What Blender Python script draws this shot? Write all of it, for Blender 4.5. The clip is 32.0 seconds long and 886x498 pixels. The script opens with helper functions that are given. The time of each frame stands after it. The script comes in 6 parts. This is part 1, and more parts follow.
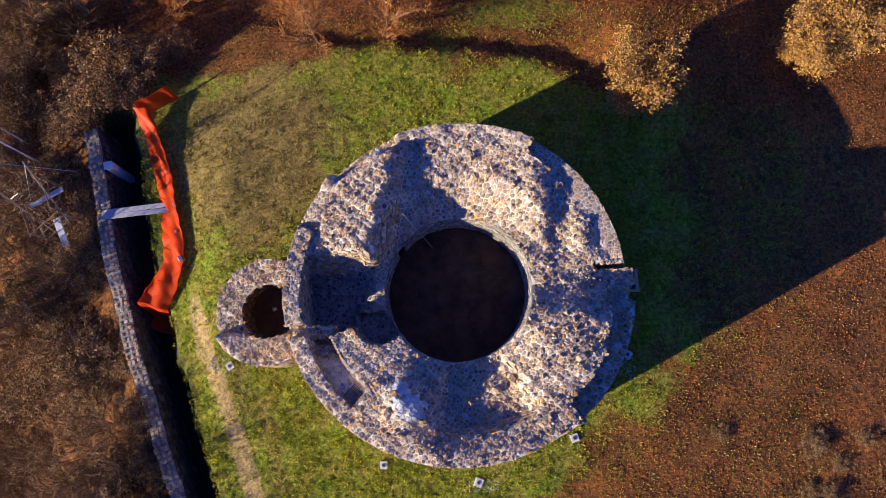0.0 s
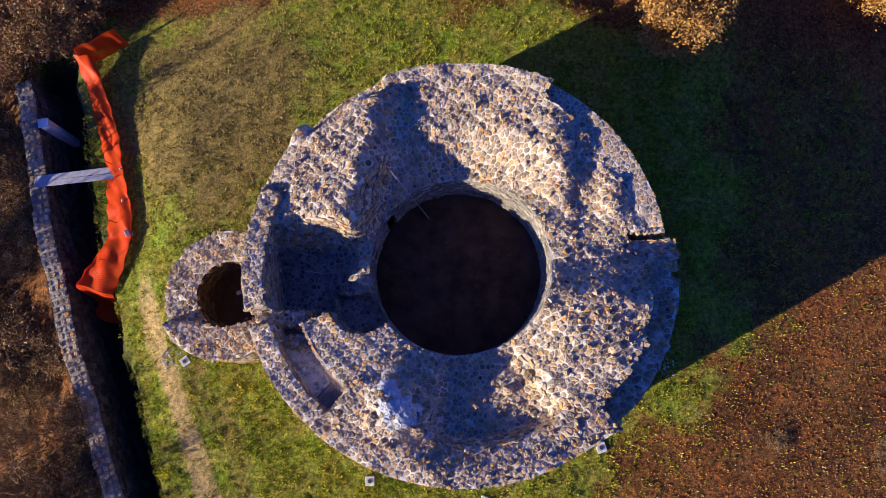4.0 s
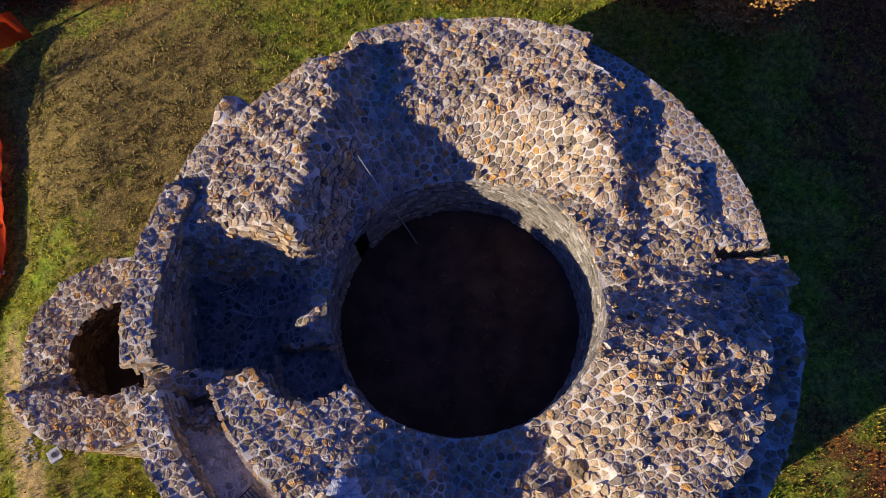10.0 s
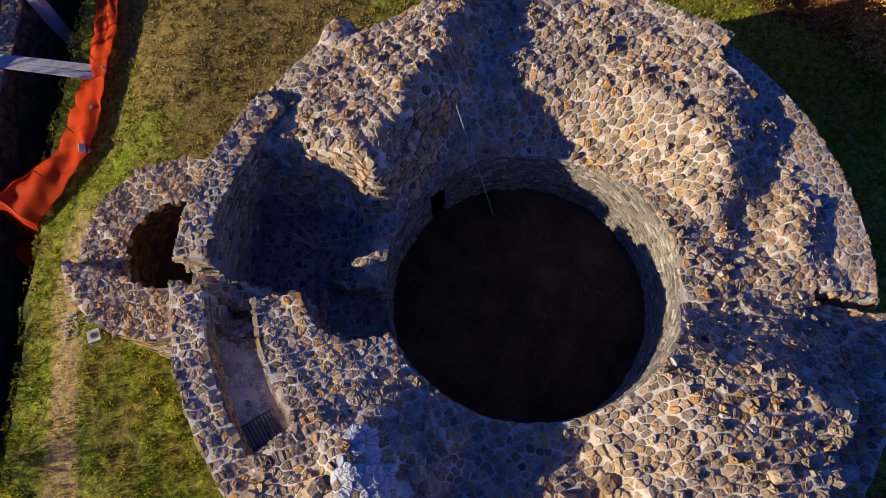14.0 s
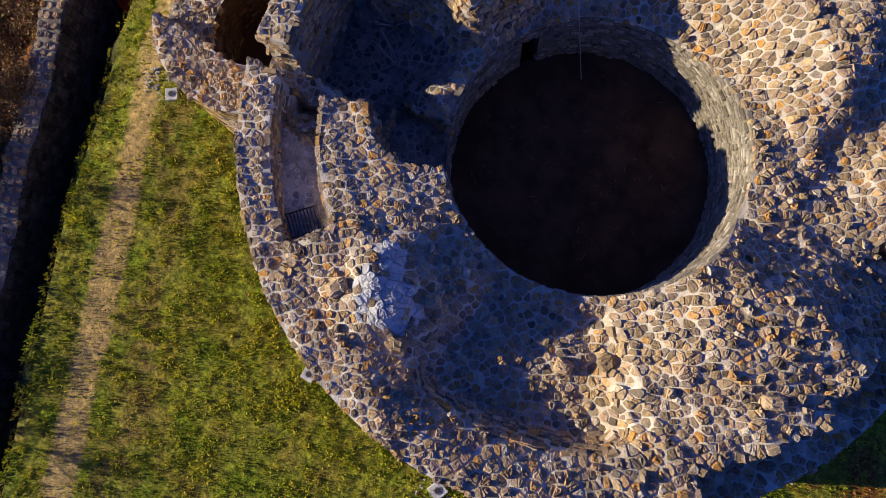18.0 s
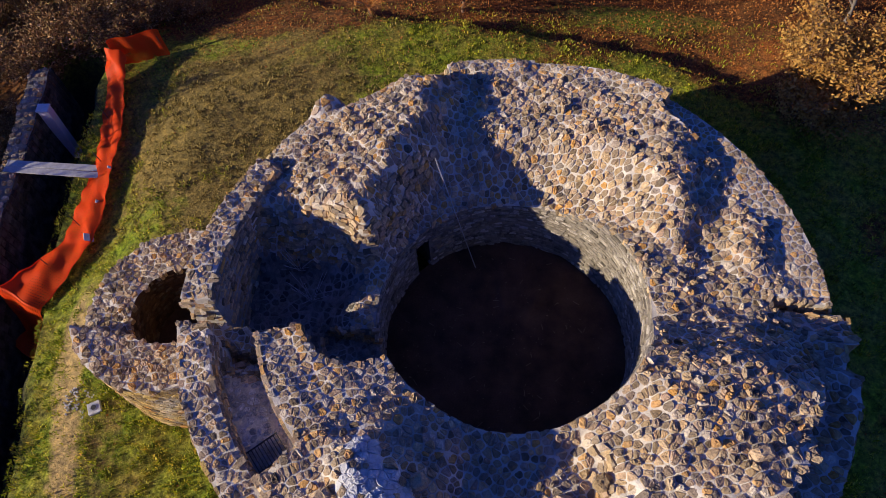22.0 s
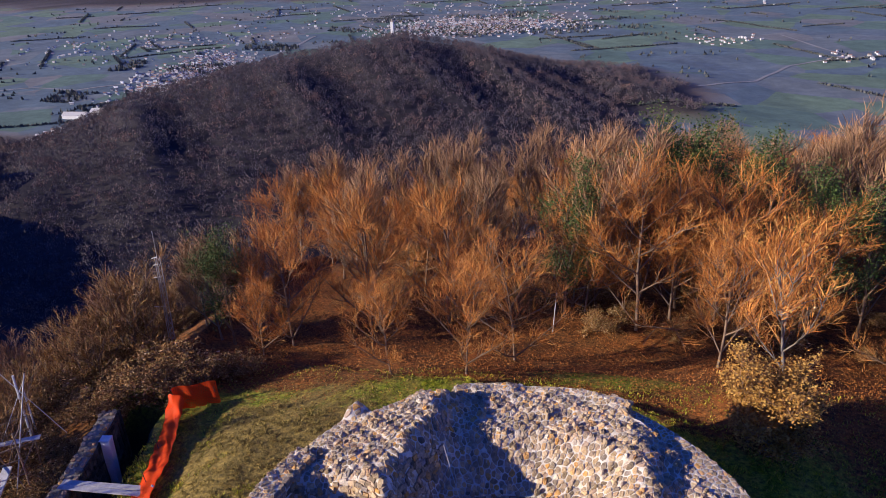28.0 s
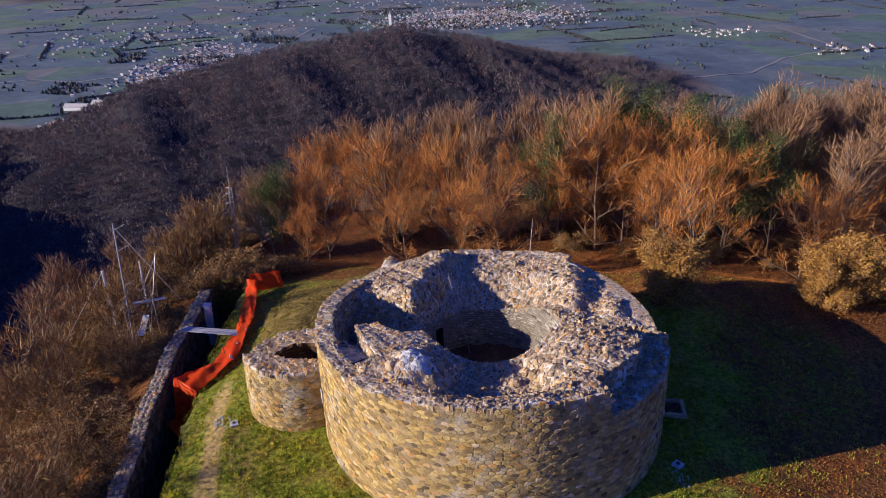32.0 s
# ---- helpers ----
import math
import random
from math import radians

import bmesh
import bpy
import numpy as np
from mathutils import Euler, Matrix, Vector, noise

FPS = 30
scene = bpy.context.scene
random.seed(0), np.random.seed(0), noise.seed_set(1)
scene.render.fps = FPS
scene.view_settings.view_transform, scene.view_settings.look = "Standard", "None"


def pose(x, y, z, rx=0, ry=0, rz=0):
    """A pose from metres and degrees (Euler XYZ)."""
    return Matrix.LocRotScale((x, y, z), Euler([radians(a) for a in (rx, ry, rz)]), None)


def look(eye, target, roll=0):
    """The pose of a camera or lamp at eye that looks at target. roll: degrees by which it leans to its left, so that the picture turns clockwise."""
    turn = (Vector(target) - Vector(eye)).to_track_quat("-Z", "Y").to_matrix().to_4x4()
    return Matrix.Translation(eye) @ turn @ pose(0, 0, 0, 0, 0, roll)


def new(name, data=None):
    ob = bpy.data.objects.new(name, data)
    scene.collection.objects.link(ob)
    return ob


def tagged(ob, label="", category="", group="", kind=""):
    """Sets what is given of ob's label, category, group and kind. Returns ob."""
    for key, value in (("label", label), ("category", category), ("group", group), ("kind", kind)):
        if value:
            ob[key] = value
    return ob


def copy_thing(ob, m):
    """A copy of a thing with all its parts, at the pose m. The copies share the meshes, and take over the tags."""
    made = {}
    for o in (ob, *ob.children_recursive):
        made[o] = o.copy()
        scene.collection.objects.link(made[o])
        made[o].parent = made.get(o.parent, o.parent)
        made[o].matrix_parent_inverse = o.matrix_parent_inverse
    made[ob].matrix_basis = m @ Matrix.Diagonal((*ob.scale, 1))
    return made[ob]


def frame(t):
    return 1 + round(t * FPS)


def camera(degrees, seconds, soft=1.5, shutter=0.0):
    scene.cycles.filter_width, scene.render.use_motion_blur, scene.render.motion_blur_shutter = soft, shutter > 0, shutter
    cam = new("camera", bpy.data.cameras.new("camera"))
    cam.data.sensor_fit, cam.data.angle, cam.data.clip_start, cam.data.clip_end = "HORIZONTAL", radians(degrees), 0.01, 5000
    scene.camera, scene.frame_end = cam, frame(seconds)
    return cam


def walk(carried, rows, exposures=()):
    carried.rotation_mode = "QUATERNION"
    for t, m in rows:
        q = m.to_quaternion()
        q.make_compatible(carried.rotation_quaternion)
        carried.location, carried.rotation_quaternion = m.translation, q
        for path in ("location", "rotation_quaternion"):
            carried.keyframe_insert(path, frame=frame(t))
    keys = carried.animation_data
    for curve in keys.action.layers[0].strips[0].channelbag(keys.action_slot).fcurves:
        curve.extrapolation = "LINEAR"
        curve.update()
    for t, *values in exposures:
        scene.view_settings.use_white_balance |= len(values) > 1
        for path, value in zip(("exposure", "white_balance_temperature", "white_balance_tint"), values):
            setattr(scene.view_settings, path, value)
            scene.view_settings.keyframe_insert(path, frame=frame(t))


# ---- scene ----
cam = camera(66.1, 32.0, soft=0.2)
PATH = [
    (0, (0.103, -3.918, 28.233), (0.057, -3.577, 26.263), -8.5),
    (0.5, (0.109, -3.896, 27.592), (0.062, -3.558, 25.622), -8.8),
    (1, (0.118, -3.875, 26.996), (0.069, -3.541, 25.025), -9.3),
    (1.5, (0.042, -3.829, 26.39), (-0.002, -3.501, 24.418), -8.5),
    (2, (0.046, -3.856, 25.773), (0.001, -3.53, 23.8), -8.8),
    (2.5, (0.042, -3.797, 25.215), (-0.005, -3.48, 23.241), -9.3),
    (4.5, (-0.025, -4.205, 22.829), (-0.066, -3.835, 20.864), -7.2),
    (5, (-0.12, -4.295, 22.327), (-0.146, -3.725, 20.411), -3.5),
    (5.5, (-0.058, -4.123, 21.738), (-0.087, -3.382, 19.881), -3.2),
    (6, (-0.146, -4.228, 21.098), (-0.17, -3.519, 19.228), -3.0),
    (6.5, (-0.175, -4.285, 20.537), (-0.197, -3.623, 18.65), -2.8),
    (7, (-0.172, -4.352, 19.924), (-0.193, -3.691, 18.037), -2.8),
    (7.5, (-0.191, -4.371, 19.312), (-0.209, -3.714, 17.423), -2.7),
    (8, (-0.176, -4.393, 18.73), (-0.195, -3.739, 16.84), -2.8),
    (8.5, (-0.17, -4.409, 18.083), (-0.191, -3.759, 16.192), -3.0),
    (9, (-0.183, -4.397, 17.455), (-0.202, -3.755, 15.561), -2.9),
    (9.5, (-0.165, -4.369, 16.855), (-0.186, -3.734, 14.958), -3.1),
    (10, (-0.136, -4.384, 16.25), (-0.161, -3.754, 14.352), -3.5),
    (10.5, (-0.136, -4.397, 15.662), (-0.157, -3.767, 13.764), -3.1),
    (11, (-0.12, -4.422, 15.404), (-0.141, -3.79, 13.507), -3.0),
    (11.5, (-0.14, -4.483, 15.399), (-0.157, -3.856, 13.5), -2.8),
    (12, (-0.201, -4.719, 15.391), (-0.209, -4.095, 13.49), -1.9),
    (12.5, (-0.205, -4.824, 15.378), (-0.212, -4.199, 13.478), -1.8),
    (13, (-0.25, -4.818, 15.364), (-0.262, -4.192, 13.464), -1.5),
    (13.5, (-0.267, -4.702, 15.416), (-0.372, -4.093, 13.514), -3.7),
    (15.5, (-0.035, -4.912, 15.189), (-0.408, -4.333, 13.311), -9.4),
    (16, (0.004, -4.958, 15.191), (-0.388, -4.38, 13.316), -9.6),
    (16.5, (0.001, -4.917, 15.271), (-0.43, -4.426, 13.381), -11.7),
    (17, (-0.002, -4.876, 15.342), (-0.335, -4.568, 13.395), -17.3),
    (17.5, (-0.007, -4.81, 15.403), (-0.242, -4.683, 13.421), -31.5),
    (18, (-0.008, -4.795, 15.401), (-0.241, -4.666, 13.419), -31.2),
    (18.5, (-0.036, -4.739, 15.423), (-0.222, -4.592, 13.437), -29.7),
    (19, (-0.06, -4.77, 15.463), (-0.271, -4.535, 13.488), -20.3),
    (19.5, (-0.071, -4.918, 15.363), (-0.401, -4.354, 13.473), -8.9),
    (20, (-0.167, -4.84, 15.523), (-0.619, -3.936, 13.797), -5.6),
    (20.5, (-0.151, -4.963, 15.468), (-0.615, -4.049, 13.751), -5.9),
    (21, (-0.145, -5.448, 15.586), (-0.525, -4.514, 13.858), -5.1),
    (21.5, (0.023, -6.264, 15.566), (-0.208, -5.292, 13.833), -4.0),
    (22, (0.145, -6.857, 15.636), (-0.088, -5.898, 13.896), -4.3),
    (22.5, (0.221, -7.292, 15.716), (-0.012, -6.338, 13.973), -4.4),
    (23, (0.302, -7.923, 15.774), (0.072, -6.971, 14.031), -4.2),
    (23.5, (0.441, -8.828, 15.817), (0.213, -7.874, 14.074), -4.1),
    (24, (0.585, -9.413, 15.876), (0.353, -8.465, 14.131), -4.3),
    (24.5, (0.675, -9.818, 15.918), (0.442, -8.87, 14.172), -4.4),
    (26.5, (0.666, -9.986, 15.725), (0.356, -8.578, 14.34), -3.2),
    (27, (0.758, -10.065, 15.934), (0.405, -8.391, 14.899), -2.6),
    (27.5, (0.829, -10.746, 16.074), (0.466, -8.971, 15.227), -2.2),
    (28, (0.983, -11.793, 16.127), (0.619, -10.02, 15.279), -2.0),
    (28.5, (1.103, -13.078, 16.25), (0.745, -11.305, 15.397), -2.0),
    (29, (1.235, -14.531, 16.364), (0.883, -12.758, 15.507), -1.9),
    (29.5, (1.514, -16.095, 16.488), (1.162, -14.323, 15.631), -1.9),
    (30, (1.758, -17.793, 16.605), (1.409, -16.021, 15.746), -1.8),
    (30.5, (2.034, -19.319, 16.723), (1.685, -17.548, 15.861), -1.8),
    (31, (2.277, -20.579, 16.856), (1.927, -18.808, 15.993), -1.8),
    (31.5, (2.558, -21.688, 16.965), (2.204, -19.919, 16.102), -1.8),
    (32, (2.773, -22.418, 17.072), (2.415, -20.651, 16.205), -2.0),
]
walk(cam, [(t, look(eye, target, roll)) for t, eye, target, roll in PATH],
     exposures=[(0, 0.90, 6050, 14), (4.5, 0.80, 5950, 14), (9, 0.48, 6050, 13), (13, 0.27, 6300, 10), (18, 0.42, 6600, 7), (21, 0.38, 6200, 12), (24, 0.24, 6300, 14), (27, 0.60, 6150, 16), (28, 0.62, 5850, 17), (32, 0.42, 5850, 17)])

# ---- sky, sun ----
SUN_AZ, SUN_EL = 207.0, 18.5          # where the sun stands: degrees from +x, and above the horizon
world = bpy.data.worlds.new("sky")
scene.world = world
world.use_nodes = True
wn = world.node_tree
wn.nodes.clear()
w_out = wn.nodes.new("ShaderNodeOutputWorld")
w_bg = wn.nodes.new("ShaderNodeBackground")
w_sky = wn.nodes.new("ShaderNodeTexSky")
w_sky.sky_type = "NISHITA"
w_sky.sun_disc = False
w_sky.sun_elevation = radians(SUN_EL)
w_sky.sun_rotation = radians(90 - SUN_AZ)
w_sky.air_density, w_sky.dust_density, w_sky.ozone_density = 1.0, 0.6, 1.6
w_bg.inputs["Strength"].default_value = 0.042
w_tint = wn.nodes.new("ShaderNodeMix")
w_tint.data_type, w_tint.blend_type = "RGBA", "MULTIPLY"
w_tint.inputs[0].default_value, w_tint.inputs[7].default_value = 1.0, (0.32, 0.66, 2.3, 1)
wn.links.new(w_sky.outputs[0], w_tint.inputs[6])
wn.links.new(w_tint.outputs[2], w_bg.inputs[0])
wn.links.new(w_bg.outputs[0], w_out.inputs[0])
sun_data = bpy.data.lights.new("sun", "SUN")
sun_data.energy, sun_data.angle, sun_data.color = 5.0, radians(0.5), (1.0, 0.84, 0.61)
sun = new("sun", sun_data)
sdir = Vector((math.cos(radians(SUN_AZ)) * math.cos(radians(SUN_EL)), math.sin(radians(SUN_AZ)) * math.cos(radians(SUN_EL)), math.sin(radians(SUN_EL))))
sun.matrix_world = look(sdir * 60, (0, 0, 0))

# ---- materials ----
def material(name, rough=0.9, metal=0.0):
    m = bpy.data.materials.new(name)
    m.use_nodes = True
    nt = m.node_tree
    b = nt.nodes["Principled BSDF"]
    b.inputs["Roughness"].default_value = rough
    b.inputs["Metallic"].default_value = metal
    b.inputs["Specular IOR Level"].default_value = 0.25
    return m, nt, b


def coords(nt, kind="Object"):
    return nt.nodes.new("ShaderNodeTexCoord").outputs[kind]


def noise_tex(nt, vec, scale, detail=4.0, rough=0.55):
    n = nt.nodes.new("ShaderNodeTexNoise")
    n.inputs["Scale"].default_value, n.inputs["Detail"].default_value, n.inputs["Roughness"].default_value = scale, detail, rough
    nt.links.new(vec, n.inputs["Vector"])
    return n.outputs["Fac"]


def ramp(nt, fac, stops, interpolation="LINEAR"):
    r = nt.nodes.new("ShaderNodeValToRGB")
    r.color_ramp.interpolation = interpolation
    el = r.color_ramp.elements
    while len(el) < len(stops):
        el.new(0.5)
    for e, (p, c) in zip(el, stops):
        e.position, e.color = p, (*c, 1)
    nt.links.new(fac, r.inputs[0])
    return r.outputs[0]


def mix(nt, fac, a, b, mode="MIX"):
    n = nt.nodes.new("ShaderNodeMix")
    n.data_type, n.blend_type = "RGBA", mode
    for sock, v in ((n.inputs[0], fac), (n.inputs[6], a), (n.inputs[7], b)):
        if isinstance(v, (int, float)):
            sock.default_value = v
        elif isinstance(v, tuple):
            sock.default_value = (*v, 1)
        else:
            nt.links.new(v, sock)
    return n.outputs[2]


def bump(nt, b, height, strength, distance):
    n = nt.nodes.new("ShaderNodeBump")
    n.inputs["Strength"].default_value, n.inputs["Distance"].default_value = strength, distance
    nt.links.new(height, n.inputs["Height"])
    nt.links.new(n.outputs[0], b.inputs["Normal"])


def island(nt):
    return nt.nodes.new("ShaderNodeNewGeometry").outputs["Random Per Island"]


def object_random(nt):
    return nt.nodes.new("ShaderNodeObjectInfo").outputs["Random"]


STONE_TONES = [(0.0, (0.15, 0.12, 0.085)), (0.13, (0.46, 0.345, 0.19)), (0.26, (0.27, 0.225, 0.17)), (0.38, (0.57, 0.43, 0.245)), (0.5, (0.36, 0.285, 0.20)),
               (0.62, (0.50, 0.36, 0.25)), (0.74, (0.68, 0.53, 0.32)), (0.86, (0.62, 0.34, 0.09)), (0.92, (0.42, 0.36, 0.29)), (1.0, (0.80, 0.71, 0.55))]
FACE_TONES = [(0.0, (0.12, 0.085, 0.045)), (0.15, (0.43, 0.295, 0.095)), (0.36, (0.26, 0.19, 0.085)), (0.55, (0.60, 0.43, 0.135)), (0.70, (0.39, 0.28, 0.105)), (0.85, (0.67, 0.51, 0.19)), (0.94, (0.54, 0.28, 0.07)), (1.0, (0.66, 0.56, 0.37))]


def stone_material(name, per_object, tones=STONE_TONES, gain=1.0, wear=0.72, lime=0.0):
    m, nt, b = material(name, 0.88)
    pick = object_random(nt) if per_object else island(nt)
    base = ramp(nt, pick, [(p, tuple(v * gain for v in c)) for p, c in tones])
    co = coords(nt)
    grain = noise_tex(nt, co, 30, 6, 0.72)
    blotch = noise_tex(nt, co, 8.5, 3, 0.6)
    patch = noise_tex(nt, co, 2.3, 3)
    base = mix(nt, wear, base, ramp(nt, grain, [(0.33, (0.55, 0.52, 0.5)), (0.5, (1.0, 0.98, 0.96)), (0.68, (1.3, 1.29, 1.25))]), "MULTIPLY")
    base = mix(nt, 0.55, base, ramp(nt, blotch, [(0.33, (0.55, 0.48, 0.42)), (0.5, (1.0, 0.95, 0.88)), (0.68, (1.35, 1.28, 1.2))]), "MULTIPLY")
    lichen = ramp(nt, patch, [(0.5, (0, 0, 0)), (0.72, (1, 1, 1))])
    base = mix(nt, mix(nt, 0.35, (0, 0, 0), lichen), base, (0.36, 0.34, 0.30))
    if lime:
        wash = ramp(nt, noise_tex(nt, co, 0.55, 6, 0.72), [(0.54, (0, 0, 0)), (0.66, (lime, lime, lime))])
        base = mix(nt, wash, base, (0.66, 0.65, 0.58))
    nt.links.new(base, b.inputs["Base Color"])
    bump(nt, b, grain, 1.0, 0.03)
    return m


def mortar_material(name, colour, dark):
    m, nt, b = material(name, 0.95)
    co = coords(nt)
    n1, n2 = noise_tex(nt, co, 1.4, 5), noise_tex(nt, co, 22, 5, 0.7)
    base = ramp(nt, n1, [(0.3, dark), (0.62, colour)])
    base = mix(nt, 0.5, base, ramp(nt, n2, [(0.25, (0.45, 0.44, 0.42)), (0.7, (1, 1, 1))]), "MULTIPLY")
    nt.links.new(base, b.inputs["Base Color"])
    bump(nt, b, n2, 0.8, 0.03)
    return m


def plain_material(name, c1, c2, scale, rough=0.8, metal=0.0, relief=0.3, dist=0.01, fine=None):
    m, nt, b = material(name, rough, metal)
    co = coords(nt)
    n = noise_tex(nt, co, scale, 5, 0.6)
    base = ramp(nt, n, [(0.3, c1), (0.7, c2)])
    f = noise_tex(nt, co, fine or scale * 9, 4, 0.7)
    base = mix(nt, 0.35, base, ramp(nt, f, [(0.3, (0.5, 0.5, 0.5)), (0.7, (1, 1, 1))]), "MULTIPLY")
    nt.links.new(base, b.inputs["Base Color"])
    bump(nt, b, f, relief, dist)
    return m


def leafy_material(name, tones, rough=0.85, through_light=0.0):
    m, nt, b = material(name, rough)
    base = ramp(nt, island(nt), tones)
    base = mix(nt, 0.4, base, ramp(nt, noise_tex(nt, coords(nt), 0.6, 3), [(0.3, (0.55, 0.5, 0.45)), (0.7, (1, 1, 1))]), "MULTIPLY")
    nt.links.new(base, b.inputs["Base Color"])
    return m


M_STONE = stone_material("rubble_stone", False)
M_STONE_PIECE = stone_material("rubble_stone_piece", True)
M_FACE = stone_material("face_stone", False, FACE_TONES, lime=0.55)
M_FACE_PIECE = stone_material("face_stone_piece", True, FACE_TONES, lime=0.55)
M_PALE = stone_material("pale_face_stone", False, [(0.0, (0.12, 0.11, 0.09)), (0.3, (0.40, 0.37, 0.31)), (0.6, (0.24, 0.215, 0.175)), (1.0, (0.62, 0.59, 0.52))], 1.0, 0.6)
# chamber floor stone, its tones darkened to carry the hollow's shade
M_SHADE_FLOOR = stone_material("shade_floor_stone", False, [(0.0, (0.09, 0.085, 0.075)), (0.5, (0.19, 0.18, 0.16)), (1.0, (0.32, 0.30, 0.27))])
# brown shaft stone, made darker to stand for the shade inside
M_SHAFT_SHADE = stone_material("shade_brown_stone", False, [(0.0, (0.05, 0.03, 0.018)), (0.5, (0.11, 0.065, 0.038)), (1.0, (0.19, 0.12, 0.075))])
M_LIMED = stone_material("limed_stone", False, [(0.0, (0.34, 0.34, 0.335)), (0.5, (0.52, 0.515, 0.50)), (1.0, (0.72, 0.71, 0.69))])
M_MORTAR = mortar_material("lime_mortar", (0.80, 0.74, 0.63), (0.50, 0.44, 0.34))
# mortar of the chamber floor, likewise darkened for shade
M_SHADE_JOINT = mortar_material("shade_dark_joint", (0.42, 0.40, 0.36), (0.10, 0.09, 0.075))
M_MORTAR_WALL = mortar_material("wall_mortar", (0.36, 0.33, 0.27), (0.18, 0.155, 0.12))
M_MORTAR_FACE = mortar_material("face_mortar", (0.58, 0.45, 0.25), (0.30, 0.215, 0.11))
# stone for wall faces and recess, with their shade put into the colour
M_SHADE_STONE = stone_material("shade_dark_stone", False, [(0.0, (0.035, 0.032, 0.026)), (0.5, (0.075, 0.068, 0.055)), (1.0, (0.12, 0.105, 0.085))])
M_EARTH = plain_material("pit_earth", (0.06, 0.034, 0.022), (0.17, 0.095, 0.06), 1.5, 0.97, 0, 0.9, 0.04, 30)
M_RENDER_WHITE = plain_material("white_lime_patch", (0.42, 0.42, 0.42), (0.78, 0.78, 0.76), 4, 0.97, 0, 0.8, 0.02)
M_BARK = plain_material("bark", (0.15, 0.10, 0.068), (0.31, 0.21, 0.14), 5, 0.95, 0, 0.8, 0.03)
M_BARK_PALE = plain_material("pale_bark", (0.17, 0.14, 0.11), (0.30, 0.255, 0.21), 5, 0.95, 0, 0.6, 0.03)
M_TWIG = leafy_material("rusty_twigs", [(0, (0.18, 0.055, 0.015)), (0.3, (0.48, 0.165, 0.035)), (0.7, (0.64, 0.26, 0.05)), (1, (0.74, 0.42, 0.13))])
M_TWIG_GREY = leafy_material("grey_twigs", [(0, (0.15, 0.085, 0.045)), (0.5, (0.33, 0.185, 0.095)), (1, (0.48, 0.30, 0.165))])
M_TWIG_GOLD = leafy_material("golden_leaves", [(0, (0.30, 0.145, 0.03)), (0.5, (0.47, 0.245, 0.05)), (1, (0.58, 0.36, 0.09))])
M_IVY = leafy_material("ivy_leaves", [(0, (0.025, 0.05, 0.010)), (0.6, (0.06, 0.10, 0.02)), (1, (0.13, 0.17, 0.04))], 0.6)
M_SCRUB = leafy_material("scrub", [(0, (0.08, 0.05, 0.02)), (0.35, (0.32, 0.155, 0.05)), (0.6, (0.20, 0.16, 0.05)), (0.8, (0.46, 0.24, 0.08)), (1, (0.58, 0.43, 0.24))])
# far trees: blue distance haze goes into the base tones
M_HAZY_TREE = leafy_material("hazy_far_wood", [(0, (0.085, 0.08, 0.095)), (0.5, (0.12, 0.105, 0.115)), (0.85, (0.17, 0.125, 0.115)), (1, (0.22, 0.19, 0.185))])
_nt = M_HAZY_TREE.node_tree
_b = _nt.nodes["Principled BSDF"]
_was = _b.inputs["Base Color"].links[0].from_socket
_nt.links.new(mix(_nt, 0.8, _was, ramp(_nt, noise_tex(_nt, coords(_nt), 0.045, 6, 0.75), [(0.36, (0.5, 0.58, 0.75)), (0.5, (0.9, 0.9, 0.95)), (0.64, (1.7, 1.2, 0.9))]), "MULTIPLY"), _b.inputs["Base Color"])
M_NET = plain_material("orange_net", (0.93, 0.10, 0.010), (1.0, 0.15, 0.016), 2, 0.5)
_nt = M_NET.node_tree
_glow = _nt.nodes.new("ShaderNodeBsdfTranslucent")
_glow.inputs["Color"].default_value = (0.95, 0.15, 0.018, 1)
_both = _nt.nodes.new("ShaderNodeMixShader")
_both.inputs[0].default_value = 0.5
_nt.links.new(_nt.nodes["Principled BSDF"].outputs[0], _both.inputs[1])
_nt.links.new(_glow.outputs[0], _both.inputs[2])
_nt.links.new(_both.outputs[0], _nt.nodes["Material Output"].inputs["Surface"])
M_WOOD_GREY = plain_material("weathered_board", (0.42, 0.41, 0.40), (0.62, 0.61, 0.60), 6, 0.8)
M_STEEL = plain_material("galvanised_tube", (0.35, 0.35, 0.36), (0.55, 0.55, 0.56), 8, 0.45, 0.7, 0.1)
M_WOOD = plain_material("old_timber", (0.22, 0.15, 0.09), (0.38, 0.27, 0.17), 6, 0.85)
M_WHITE = plain_material("white_paint", (0.70, 0.70, 0.70), (0.82, 0.82, 0.82), 4, 0.6)
M_DARK = plain_material("dark_iron", (0.03, 0.03, 0.035), (0.06, 0.06, 0.065), 5, 0.6)
M_ROOF = leafy_material("town_roof", [(0, (0.24, 0.14, 0.11)), (0.5, (0.36, 0.25, 0.20)), (0.75, (0.45, 0.44, 0.44)), (1, (0.7, 0.72, 0.75))])
M_HOUSE = leafy_material("town_wall", [(0, (0.55, 0.53, 0.50)), (0.5, (0.70, 0.69, 0.67)), (1, (0.82, 0.82, 0.82))])

